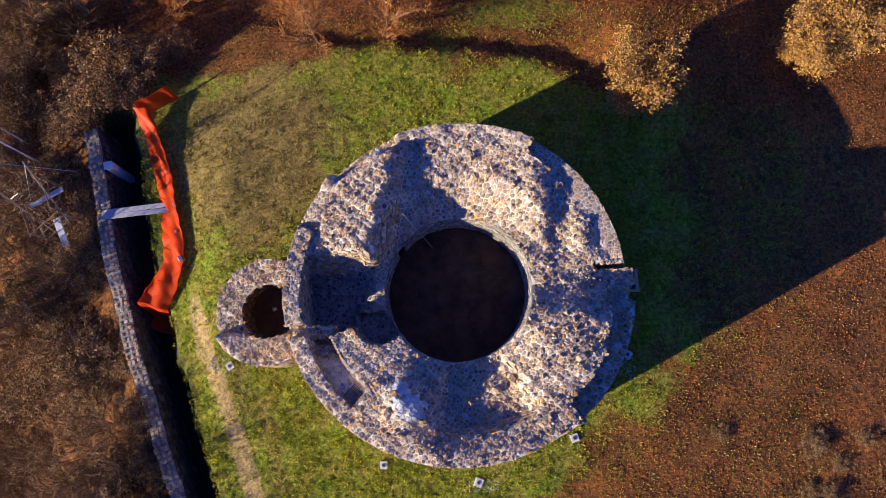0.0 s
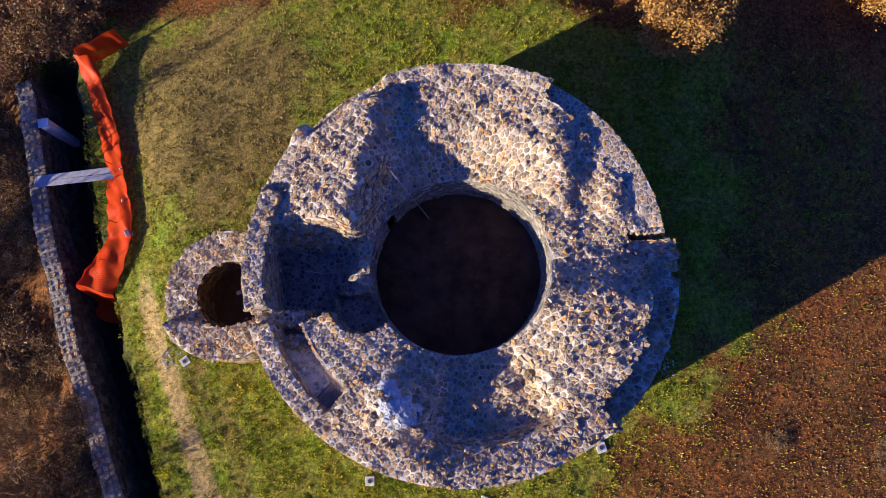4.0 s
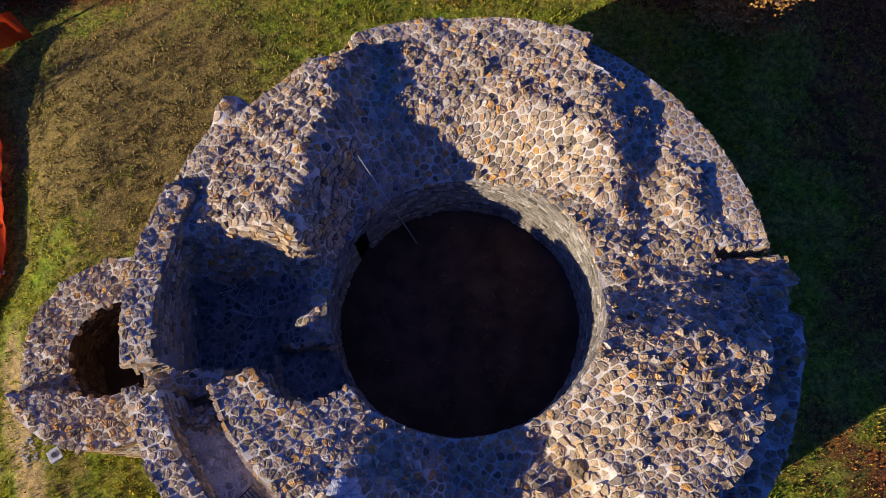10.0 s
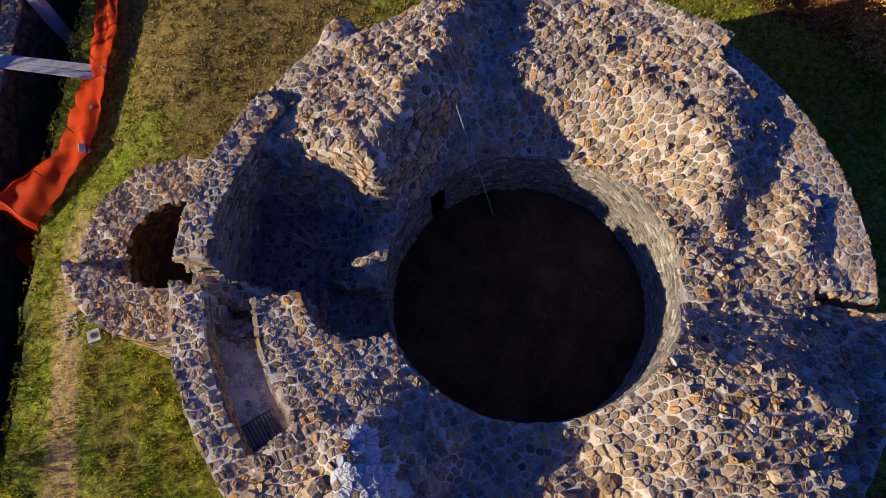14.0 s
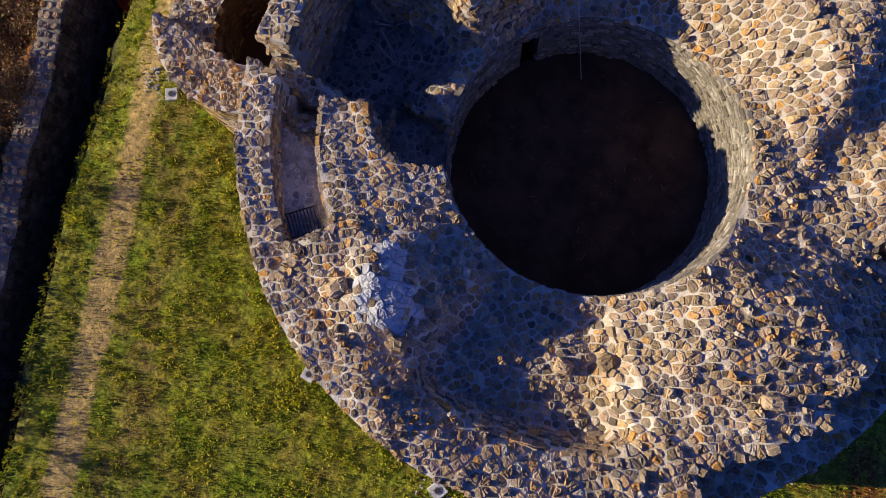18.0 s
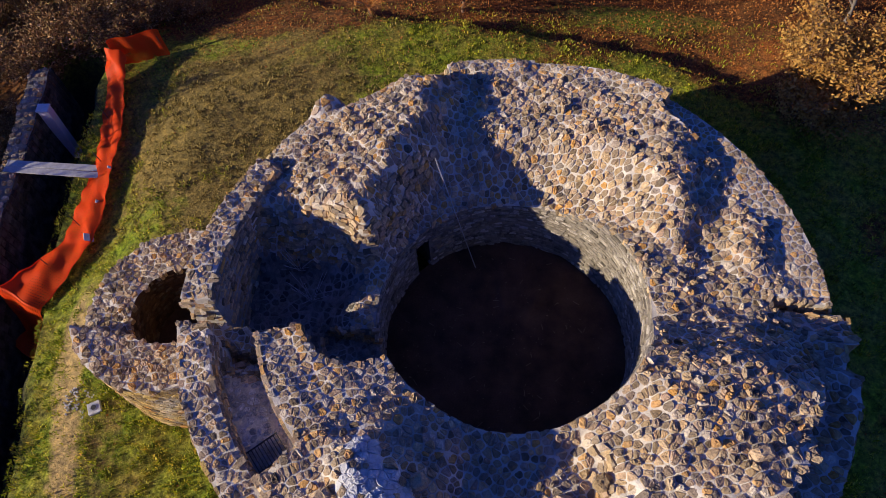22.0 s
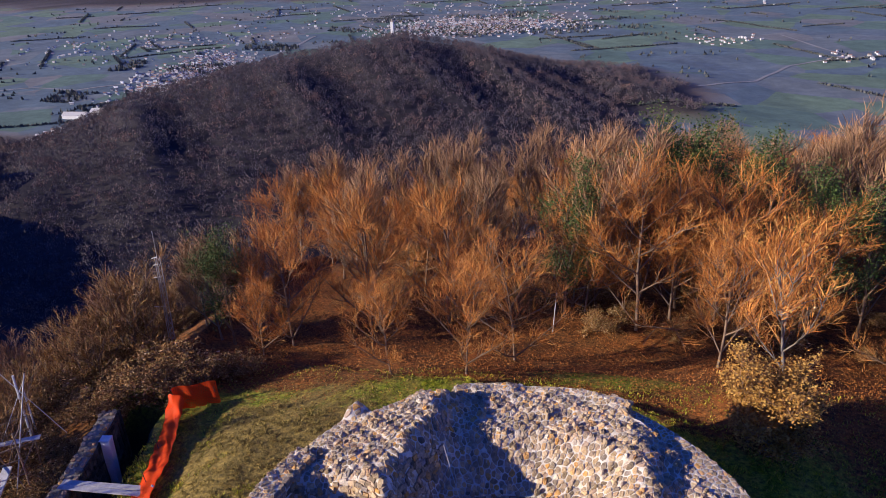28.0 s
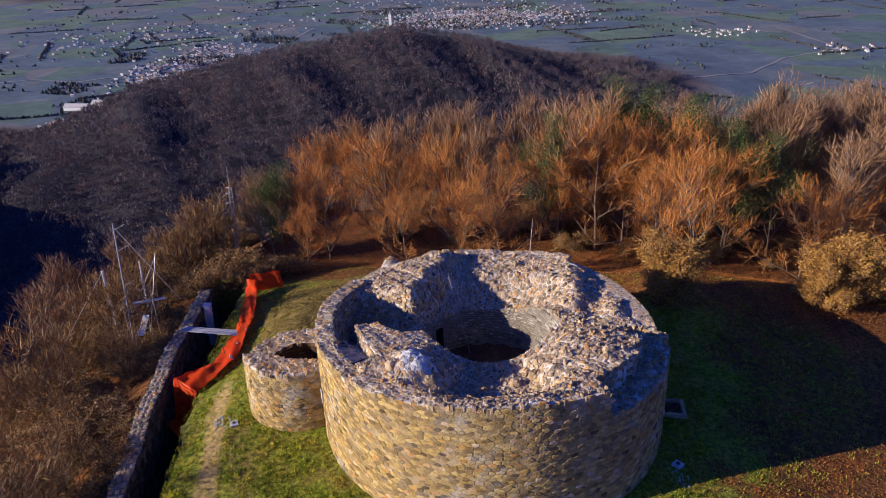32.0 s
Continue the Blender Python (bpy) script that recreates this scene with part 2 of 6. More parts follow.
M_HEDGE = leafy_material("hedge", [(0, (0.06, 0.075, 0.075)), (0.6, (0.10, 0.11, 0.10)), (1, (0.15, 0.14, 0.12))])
M_GRASS = leafy_material("grass_blades", [(0, (0.15, 0.22, 0.008)), (0.4, (0.38, 0.46, 0.016)), (0.7, (0.58, 0.55, 0.045)), (1, (0.62, 0.50, 0.10))], 0.7)
_nt = M_GRASS.node_tree
_b = _nt.nodes["Principled BSDF"]
_was = _b.inputs["Base Color"].links[0].from_socket
_where = noise_tex(_nt, coords(_nt), 0.55, 5, 0.68)
_c = mix(_nt, ramp(_nt, _where, [(0.36, (1, 1, 1)), (0.48, (0, 0, 0))]), _was, mix(_nt, 0.9, _was, (0.42, 0.55, 0.6), "MULTIPLY"))
_c = mix(_nt, ramp(_nt, _where, [(0.53, (0, 0, 0)), (0.66, (0.8, 0.8, 0.8))]), _c, mix(_nt, 0.8, _c, (0.40, 0.29, 0.06)))
_nt.links.new(_c, _b.inputs["Base Color"])
_c = mix(_nt, 0.9, _c, ramp(_nt, noise_tex(_nt, coords(_nt), 5.5, 3, 0.65), [(0.34, (0.4, 0.45, 0.45)), (0.5, (1, 1, 1)), (0.66, (1.7, 1.5, 1.2))]), "MULTIPLY")
_nt.links.new(_c, _b.inputs["Base Color"])
_glow = _nt.nodes.new("ShaderNodeBsdfTranslucent")
_nt.links.new(_c, _glow.inputs["Color"])
_both = _nt.nodes.new("ShaderNodeMixShader")
_both.inputs[0].default_value = 0.35
_nt.links.new(_b.outputs[0], _both.inputs[1])
_nt.links.new(_glow.outputs[0], _both.inputs[2])
_nt.links.new(_both.outputs[0], _nt.nodes["Material Output"].inputs["Surface"])
M_HAY = leafy_material("dry_grass_blades", [(0, (0.11, 0.09, 0.016)), (0.5, (0.29, 0.22, 0.048)), (1, (0.43, 0.32, 0.095))], 0.8)
M_LEAF = leafy_material("fallen_leaves", [(0, (0.10, 0.034, 0.010)), (0.4, (0.34, 0.115, 0.020)), (0.75, (0.50, 0.18, 0.030)), (1, (0.46, 0.25, 0.07))], 0.85)

# ---- helpers for meshes ----
def mesh_of(name, verts, faces, mat, smooth=False):
    me = bpy.data.meshes.new(name)
    me.from_pydata([tuple(v) for v in verts] if not isinstance(verts, list) else verts, [], faces)
    if mat is not None:
        me.materials.append(mat)
    if smooth:
        me.polygons.foreach_set("use_smooth", [True] * len(me.polygons))
    me.update()
    return me


def mesh_fast(name, co, faces, mat):
    """A mesh from arrays: co (n, 3), faces (m, k)."""
    me = bpy.data.meshes.new(name)
    me.vertices.add(len(co))
    me.vertices.foreach_set("co", np.asarray(co, np.float32).ravel())
    k = faces.shape[1]
    me.loops.add(faces.size)
    me.loops.foreach_set("vertex_index", faces.ravel().astype(np.int32))
    me.polygons.add(len(faces))
    me.polygons.foreach_set("loop_start", np.arange(0, faces.size, k, dtype=np.int32))
    me.update(calc_edges=True)
    me.materials.append(mat)
    return me


def part(name, data, parent=None, label="", kind=""):
    ob = new(name, data)
    if parent is not None:
        ob.parent = parent
    return tagged(ob, label, kind=kind)


def thing(name, label, category, group="", kind="", at=(0, 0, 0)):
    ob = new(name)
    ob.location = at
    return tagged(ob, label, category, group, kind)


def smooth01(a, b, x):
    t = np.clip((np.asarray(x, float) - a) / (b - a), 0, 1)
    return t * t * (3 - 2 * t)


class Pile:
    """Collects pieces of one joined mesh."""
    def __init__(self):
        self.v, self.f = [], []

    def add(self, verts, faces):
        k = len(self.v)
        self.v.extend(verts)
        self.f.extend([tuple(i + k for i in f) for f in faces])

    def box(self, c, size, turn=None, taper=1.0):
        hx, hy, hz = (s / 2 for s in size)
        vs = [Vector((sx * hx * (taper if sz > 0 else 1), sy * hy * (taper if sz > 0 else 1), sz * hz)) for sz in (-1, 1) for sx, sy in ((-1, -1), (1, -1), (1, 1), (-1, 1))]
        if turn is not None:
            vs = [turn @ v for v in vs]
        self.add([tuple(v + Vector(c)) for v in vs], [(3, 2, 1, 0), (4, 5, 6, 7), (0, 1, 5, 4), (1, 2, 6, 5), (2, 3, 7, 6), (3, 0, 4, 7)])

    def tube(self, pts, radii, sides=6, cap=True):
        k = len(self.v)
        n = len(pts)
        pts = [Vector(p) for p in pts]
        for i, p in enumerate(pts):
            d = (pts[min(i + 1, n - 1)] - pts[max(i - 1, 0)]).normalized()
            a = d.orthogonal().normalized() if i == 0 else (a - d * a.dot(d)).normalized()
            b = d.cross(a)
            r = radii[i] if isinstance(radii, (list, tuple)) else radii
            for s in range(sides):
                w = 2 * math.pi * s / sides
                self.v.append(tuple(p + (a * math.cos(w) + b * math.sin(w)) * r))
        for i in range(n - 1):
            for s in range(sides):
                s2 = (s + 1) % sides
                self.f.append((k + i * sides + s, k + i * sides + s2, k + (i + 1) * sides + s2, k + (i + 1) * sides + s))
        if cap:
            self.f.append(tuple(k + s for s in reversed(range(sides))))
            self.f.append(tuple(k + (n - 1) * sides + s for s in range(sides)))

    def mesh(self, name, mat, smooth=False):
        return mesh_of(name, self.v, self.f, mat, smooth)


# ---- ground ----
CX, CY = 0.0, -1.05                    # centre of the round tower
WALL_LINE = [(-16.25, 6.6), (-16.0, 6.0), (-15.35, 2.7), (-14.75, 0.3), (-13.7, -3.07), (-11.55, -8.75), (-9.3, -14.7), (-5.0, -26.0)]
FWD, RGT = (-0.199, 0.980), (0.980, 0.199)   # towards the far hill, and across


def wall_x(y):
    pts = sorted((p[1], p[0]) for p in WALL_LINE)
    return np.interp(y, [p[0] for p in pts], [p[1] for p in pts])


def lumps(x, y, scale, seed):
    """Cheap smooth bumps between -1 and 1."""
    x, y = np.asarray(x, float) / scale, np.asarray(y, float) / scale
    return (np.sin(x * 1.7 + seed) * np.cos(y * 2.1 - seed * 1.3) + np.sin(x * 3.1 - y * 2.3 + seed * 2.1) * 0.5 + np.cos(x * 4.7 + y * 5.3 + seed) * 0.3) / 1.8


def patches(x, y, scale, seed):
    """Random smooth patches between 0 and 1."""
    x, y = np.asarray(x, float) / scale, np.asarray(y, float) / scale
    ix, iy = np.floor(x), np.floor(y)
    fx, fy = x - ix, y - iy
    fx, fy = fx * fx * (3 - 2 * fx), fy * fy * (3 - 2 * fy)

    def h(a, b):
        return (np.sin(a * 127.1 + b * 311.7 + seed * 74.7) * 43758.5453) % 1.0
    return (h(ix, iy) * (1 - fx) + h(ix + 1, iy) * fx) * (1 - fy) + (h(ix, iy + 1) * (1 - fx) + h(ix + 1, iy + 1) * fx) * fy


def ground(x, y):
    x, y = np.asarray(x, float), np.asarray(y, float)
    r = np.hypot(x, y)
    d, l = x * FWD[0] + y * FWD[1], x * RGT[0] + y * RGT[1]
    # plateau round the tower
    wx = wall_x(y)
    off = wx - x                                    # metres west of the wall's middle
    z = -0.75 * smooth01(-9.5 + 3.5 * smooth01(5, 9, y), -12.5, x)
    z = z - 2.7 * (1 - 0.25 * smooth01(2, -13, x)) * smooth01(10.0 - 3.5 * smooth01(-3, -9, x), 18.8, y) - 0.14 * np.maximum(0, y - 18.8)
    z = z - 0.09 * np.maximum(0, x - 8) - 0.06 * np.maximum(0, x - 22) - 0.14 * np.maximum(0, -15 - y)
    z = z + 0.05 * lumps(x, y, 2.2, 1.0) * smooth01(7, 10, r)
    # bank that steps down to the leaf-strewn slope
    ys = np.interp(x, (-14, -11, -5.5, 1.5, 5.5, 8), (13.6, 12.4, 10.1, 9.6, 8.7, 8.0)) + 0.25 * lumps(x, y, 1.1, 6.0)
    z = z - 0.6 * smooth01(0, 0.8, y - ys) * smooth01(-14, -3.0, x) * smooth01(8.5, 5.0, x) * smooth01(22, 14, y)
    # ditch behind the retaining wall
    ditch = smooth01(-1.0, -0.6, -np.abs(off + 0.75 + 0.12 * lumps(x, y, 1.5, 3.0))) * smooth01(8.6, 7.4, y)
    z = z - 1.9 * ditch
    # slope below the wall
    west = smooth01(0.1, 0.5, off)
    z = z * (1 - west) + west * (-0.9 + 0.15 * lumps(x, y, 1.6, 4.0) - 0.42 * np.maximum(0, off - 0.6) - 0.30 * np.maximum(0, off - 5) - 0.12 * np.maximum(0, y - 8)) 
    # the hill, the valley and the plain
    ang = np.arctan2(l, d)
    reach = np.interp(np.degrees(ang), (-180, -110, -90, -45, -20, 0, 20, 40, 70, 110, 180), (190, 130, 105, 100, 108, 130, 190, 275, 370, 300, 190))
    own = -180 + 180 * np.exp(-(r / reach) ** 2)
    along_ridge = np.clip(l, -470, 420)
    ridge_d = np.interp(along_ridge, (-470, -325, -219, -47, 173, 329, 420), (650, 731, 800, 899, 914, 923, 960))
    ridge_h = np.interp(l, (-560, -440, -380, -325, -219, -130, -47, 60, 173, 250, 329, 430), (0, 3, 24, 43, 58, 67, 72, 52, 24, 15, 8, 0))
    off_ridge = d - ridge_d + 18 * lumps(l, d, 80, 2.0)
    gully = 12 * lumps(l + 0.45 * d, 0.06 * d, 42, 2.0) * smooth01(20, -120, off_ridge)
    hill = (ridge_h + gully * smooth01(0, 30, ridge_h)) * np.exp(-(off_ridge / np.where(off_ridge < 0, 300, 110)) ** 2)
    # ridge out of view on the left, added to shade the valley
    shade_ridge = 80 * np.exp(-((l + 175 + 0.78 * d) / 105) ** 2) * smooth01(-120, 60, d) * smooth01(760, 520, d) * (1 + 0.25 * lumps(l, d, 70, 4.0))
    far = np.maximum(own, -180 + 0 * r) + hill + shade_ridge * smooth01(150, 300, r) + 45 * smooth01(1900, 3600, d) * (1 + 0.5 * lumps(l, d, 420, 5.0)) + 2.0 * lumps(x, y, 90, 3.0) * smooth01(60, 200, r)
    k = smooth01(24, 75, r)
    return z * (1 - k) + (far - 2.0 * smooth01(20, 60, r)) * k


def ground_at(x, y):
    return float(ground(x, y))


def build_ground():
    n, a, b = 680, 16.0, 6.33
    u = np.linspace(-1, 1, n)
    line = a * np.sinh(b * u)
    gx, gy = np.meshgrid(line - 8.0, line + 1.0, indexing="xy")
    gx = gx + (wall_x(gy) + 14.6) * np.exp(-((gx + 14.5) / 7) ** 4)
    gz = ground(gx, gy)
    co = np.stack([gx, gy, gz], -1).reshape(-1, 3).astype(np.float32)
    i = np.arange(n * n).reshape(n, n)
    quads = np.stack([i[:-1, :-1], i[:-1, 1:], i[1:, 1:], i[1:, :-1]], -1).reshape(-1, 4)
    me = bpy.data.meshes.new("ground")
    me.vertices.add(n * n)
    me.vertices.foreach_set("co", co.ravel())
    me.loops.add(quads.size)
    me.loops.foreach_set("vertex_index", quads.ravel().astype(np.int32))
    me.polygons.add(len(quads))
    me.polygons.foreach_set("loop_start", np.arange(0, quads.size, 4, dtype=np.int32))
    me.polygons.foreach_set("use_smooth", np.ones(len(quads), bool))
    me.update(calc_edges=True)
    # what lies on the ground: fallen leaves, bare earth path, wood floor, fields
    x, y = co[:, 0], co[:, 1]
    d, l = x * FWD[0] + y * FWD[1], x * RGT[0] + y * RGT[1]
    r = np.hypot(x, y)
    leaf = smooth01(7.6, 11.5, y + 0.22 * x + 1.3 * lumps(x, y, 2.0, 2.0)) * np.maximum(smooth01(-13.5, -9.5, x - 0.25 * y), smooth01(9.0, 11.0, y))
    leaf = leaf * (1 - 0.75 * np.exp(-((x - 3.0) / 4.0) ** 2 - ((y - 12.3) / 1.5) ** 2) - 0.15 * np.exp(-((x + 11) / 2.5) ** 2 - ((y - 13) / 1.2) ** 2))
    leaf = np.maximum(leaf, smooth01(7.8, 12.0, 0.75 * x - 0.85 * y + 1.4 * lumps(x, y, 1.8, 7.0)))
    leaf = np.maximum(leaf, 0.62 * smooth01(7.5, 10.5, x + 1.2 * lumps(x, y, 1.6, 4.0)))
    leaf = np.maximum(leaf, 0.9 * smooth01(8.2, 10.4, y + 0.5 * lumps(x, y, 1.3, 8.0)) * smooth01(-4, -7, x))
    leaf = np.maximum(leaf, smooth01(0.2, 0.6, wall_x(y) - x) * 0.8)
    # strip along the ditch, painted dark to deepen its shade
    ditch_shade = smooth01(-1.25, -0.85, -np.abs(wall_x(y) - x + 0.85)) * smooth01(8.8, 7.4, y)
    leaf = np.maximum(leaf, smooth01(22, 40, r))
    path = np.exp(-((x - wall_x(y) - 3.3 - 0.25 * lumps(x, y, 3, 1.0)) / 0.45) ** 2) * smooth01(0.5, -2.0, y)
    dry = np.exp(-(((x + 9.0) / 4.2) ** 2 + ((y - 5.2) / 4.8) ** 2)) * (1.0 + 0.35 * lumps(x, y, 1.3, 9.0))
    dry = np.maximum(dry, 0.55 * np.exp(-((x - wall_x(y) - 4.6 - 0.6 * lumps(x, y, 2.0, 6.0)) / 1.0) ** 2) * smooth01(0, -4, y))
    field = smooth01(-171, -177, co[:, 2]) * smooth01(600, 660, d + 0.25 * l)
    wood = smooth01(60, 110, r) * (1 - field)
    for name, val in (("leaf", leaf), ("path", path), ("dry", dry), ("ditch_shade", ditch_shade), ("field", field), ("wood", wood)):
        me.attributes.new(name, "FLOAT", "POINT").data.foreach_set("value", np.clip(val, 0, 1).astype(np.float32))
    m, nt, bs = material("ground", 0.97)
    co = coords(nt)

    def attr(name):
        t = nt.nodes.new("ShaderNodeAttribute")
        t.attribute_name = name
        return t.outputs["Fac"]
    fine, mid, big = noise_tex(nt, co, 14, 5, 0.7), noise_tex(nt, co, 1.1, 4), noise_tex(nt, co, 0.02, 4)
    grass = mix(nt, ramp(nt, mid, [(0.35, (0, 0, 0)), (0.65, (1, 1, 1))]), ramp(nt, fine, [(0.3, (0.07, 0.12, 0.006)), (0.7, (0.30, 0.38, 0.022))]), ramp(nt, fine, [(0.3, (0.12, 0.105, 0.018)), (0.7, (0.42, 0.36, 0.06))]))
    litter = mix(nt, mid, ramp(nt, fine, [(0.3, (0.07, 0.022, 0.007)), (0.7, (0.48, 0.15, 0.024))]), ramp(nt, fine, [(0.3, (0.06, 0.045, 0.016)), (0.7, (0.19, 0.125, 0.045))]))
    litter = mix(nt, 0.75, litter, ramp(nt, noise_tex(nt, co, 0.45, 5, 0.65), [(0.35, (0.4, 0.34, 0.3)), (0.52, (1.0, 0.95, 0.9)), (0.68, (1.5, 1.2, 0.9))]), "MULTIPLY")
    tuft = noise_tex(nt, co, 6.0, 3, 0.6)
    speck = ramp(nt, tuft, [(0.34, (0.35, 0.36, 0.40)), (0.5, (0.95, 0.95, 0.95)), (0.66, (1.7, 1.6, 1.35))])
    grass, litter = mix(nt, 0.85, grass, speck, "MULTIPLY"), mix(nt, 0.85, litter, speck, "MULTIPLY")
    hay = ramp(nt, fine, [(0.3, (0.12, 0.09, 0.022)), (0.7, (0.38, 0.275, 0.075))])
    hay = mix(nt, 0.7, hay, speck, "MULTIPLY")
    cells = nt.nodes.new("ShaderNodeTexVoronoi")
    cells.inputs["Scale"].default_value = 0.011
    nt.links.new(co, cells.inputs["Vector"])
    sep = nt.nodes.new("ShaderNodeSeparateColor")
    nt.links.new(cells.outputs["Color"], sep.inputs[0])
    # field colours lean blue-grey: the haze of distance is mixed into them
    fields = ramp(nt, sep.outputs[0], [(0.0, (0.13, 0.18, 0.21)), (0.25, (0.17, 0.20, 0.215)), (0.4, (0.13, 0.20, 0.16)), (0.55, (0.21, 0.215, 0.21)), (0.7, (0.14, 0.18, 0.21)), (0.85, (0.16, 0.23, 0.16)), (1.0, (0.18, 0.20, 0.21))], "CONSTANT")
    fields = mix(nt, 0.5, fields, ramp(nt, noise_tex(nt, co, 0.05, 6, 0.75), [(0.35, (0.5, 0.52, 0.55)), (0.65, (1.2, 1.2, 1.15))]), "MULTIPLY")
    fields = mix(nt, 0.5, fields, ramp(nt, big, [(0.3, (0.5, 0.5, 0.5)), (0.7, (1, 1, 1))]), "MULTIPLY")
    edge = nt.nodes.new("ShaderNodeMath")
    edge.operation = "MULTIPLY_ADD"
    edge.inputs[1].default_value, edge.inputs[2].default_value = 0.9, -0.45
    nt.links.new(noise_tex(nt, co, 2.6, 5, 0.7), edge.inputs[0])

    def ragged(v):
        s = nt.nodes.new("ShaderNodeMath")
        s.operation, s.use_clamp = "ADD", True
        nt.links.new(v, s.inputs[0])
        nt.links.new(edge.outputs[0], s.inputs[1])
        return ramp(nt, s.outputs[0], [(0.38, (0, 0, 0)), (0.62, (1, 1, 1))])
    c = mix(nt, ragged(attr("leaf")), grass, litter)
    c = mix(nt, ragged(attr("dry")), c, hay)
    c = mix(nt, ragged(attr("path")), c, mix(nt, 0.6, (0.46, 0.33, 0.13), speck, "MULTIPLY"))
    # ditch bottom: near-black colour stands for the shade there
    c = mix(nt, attr("ditch_shade"), c, ramp(nt, fine, [(0.3, (0.012, 0.012, 0.008)), (0.7, (0.05, 0.045, 0.03))]))
    # far wood floor, a faint haze blue in its darkest tone
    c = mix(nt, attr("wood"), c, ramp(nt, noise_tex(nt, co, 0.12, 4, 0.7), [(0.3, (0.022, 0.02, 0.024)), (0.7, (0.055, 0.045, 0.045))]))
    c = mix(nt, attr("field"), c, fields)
    nt.links.new(c, bs.inputs["Base Color"])
    bump(nt, bs, fine, 0.8, 0.06)
    me.materials.append(m)
    tagged(new("ground", me), "hilltop lawn with fallen leaves, wooded slopes and a far plain", "ground", kind="structure")


build_ground()


def strew():
    """Grass blades and fallen leaves on the hilltop."""
    r = np.random.default_rng(17)

    def ring(n, x0, x1, y0, y1):
        x, y = r.uniform(x0, x1, n), r.uniform(y0, y1, n)
        ok = (np.hypot(x - CX, y - CY) > 6.35) & (np.hypot(x + 7.3, y + 1.72) > 2.15) & (x > wall_x(y) + 1.5)
        return x[ok], y[ok]

    def sheet(name, x, y, size, rise, width, mat, label, category, grow=None):
        n = len(x)
        a = r.uniform(0, 2 * np.pi, n)
        ln = size * r.uniform(0.5, 1.4, n) * (1 if grow is None else grow)
        z = ground(x, y)
        w = np.stack([-np.sin(a), np.cos(a), np.zeros(n)], -1) * (width * ln)[:, None]
        b = np.stack([x, y, z - 0.01], -1)
        t = b + np.stack([np.cos(a) * ln * 0.6, np.sin(a) * ln * 0.6, ln * rise * r.uniform(0.5, 1.2, n) + 0.02], -1)
        m = (b + t) / 2 + np.array([0, 0, 0.01])
        co = np.stack([b, m + w, t, m - w], 1).reshape(-1, 3)
        tagged(new(name, mesh_fast(name, co, np.arange(len(co)).reshape(-1, 4), mat)), label, category, kind="stuff")
    x, y = ring(760000, -14, 15, -15, 12)
    leafy_part = smooth01(7.6, 11.5, y + 0.22 * x + 1.3 * lumps(x, y, 2.0, 2.0))
    leafy_part = np.maximum(leafy_part, smooth01(7.8, 12.0, 0.75 * x - 0.85 * y + 1.4 * lumps(x, y, 1.8, 7.0)))
    tuft = 0.65 * patches(x, y, 0.15, 1.0) + 0.35 * patches(x, y, 0.33, 2.0)
    patch = (0.85 + 0.25 * lumps(x, y, 1.2, 12.0)) * smooth01(0.2, 0.5, tuft) * np.where(x > 8, 0.6, 1.0)
    tall = 0.65 + 1.1 * smooth01(0.4, 0.75, tuft)
    path = np.exp(-((x - wall_x(y) - 3.3) / 0.45) ** 2) * smooth01(0.5, -2.0, y)
    nw = smooth01(8.0, 10.5, y - 0.1 * x + lumps(x, y, 1.5, 3.0)) * smooth01(-3, -7, x)
    g = r.uniform(0, 1, len(x)) < (1 - 0.85 * np.maximum(leafy_part, nw)) * patch * (1 - 0.75 * path)
    dryness = np.exp(-(((x + 8.6) / 4.6) ** 2 + ((y - 6.4) / 5.2) ** 2)) * (1.25 + 0.3 * lumps(x, y, 1.3, 9.0)) + 0.3 * lumps(x, y, 0.7, 5.0)
    hay = g & (dryness > r.uniform(0.15, 0.8, len(x)))
    g = g & ~hay
    sheet("dry_grass", x[hay], y[hay], 0.062, 0.55, 0.13, M_HAY, "withered straw-coloured grass", "grass", tall[hay])
    sheet("grass", x[g], y[g], 0.064, 0.7, 0.13, M_GRASS, "short uneven grass with dry tufts", "grass", tall[g])
    x2, y2 = ring(300000, -20, 24, -14, 26)
    lp = np.maximum(smooth01(7.6, 11.5, y2 + 0.22 * x2 + 1.3 * lumps(x2, y2, 2.0, 2.0)), smooth01(7.8, 12.0, 0.75 * x2 - 0.85 * y2 + 1.4 * lumps(x2, y2, 1.8, 7.0)))
    lp = np.maximum(lp, 0.5 * smooth01(8.0, 10.5, y2 - 0.1 * x2 + lumps(x2, y2, 1.5, 3.0)) * smooth01(-3, -7, x2))
    k = r.uniform(0, 1, len(x2)) < 0.010 + 0.99 * lp * (0.35 + 0.65 * smooth01(0.3, 0.6, 0.5 * patches(x2, y2, 0.3, 3.0) + 0.5 * patches(x2, y2, 1.1, 4.0)))
    sheet("fallen_leaves", x2[k], y2[k], 0.065, 0.4, 0.32, M_LEAF, "rust-brown fallen leaves strewn over the grass", "leaves")


strew()

# ---- the ruined round tower ----
R_OUT, R_IN = 6.2, 2.74
rng = np.random.default_rng(4)

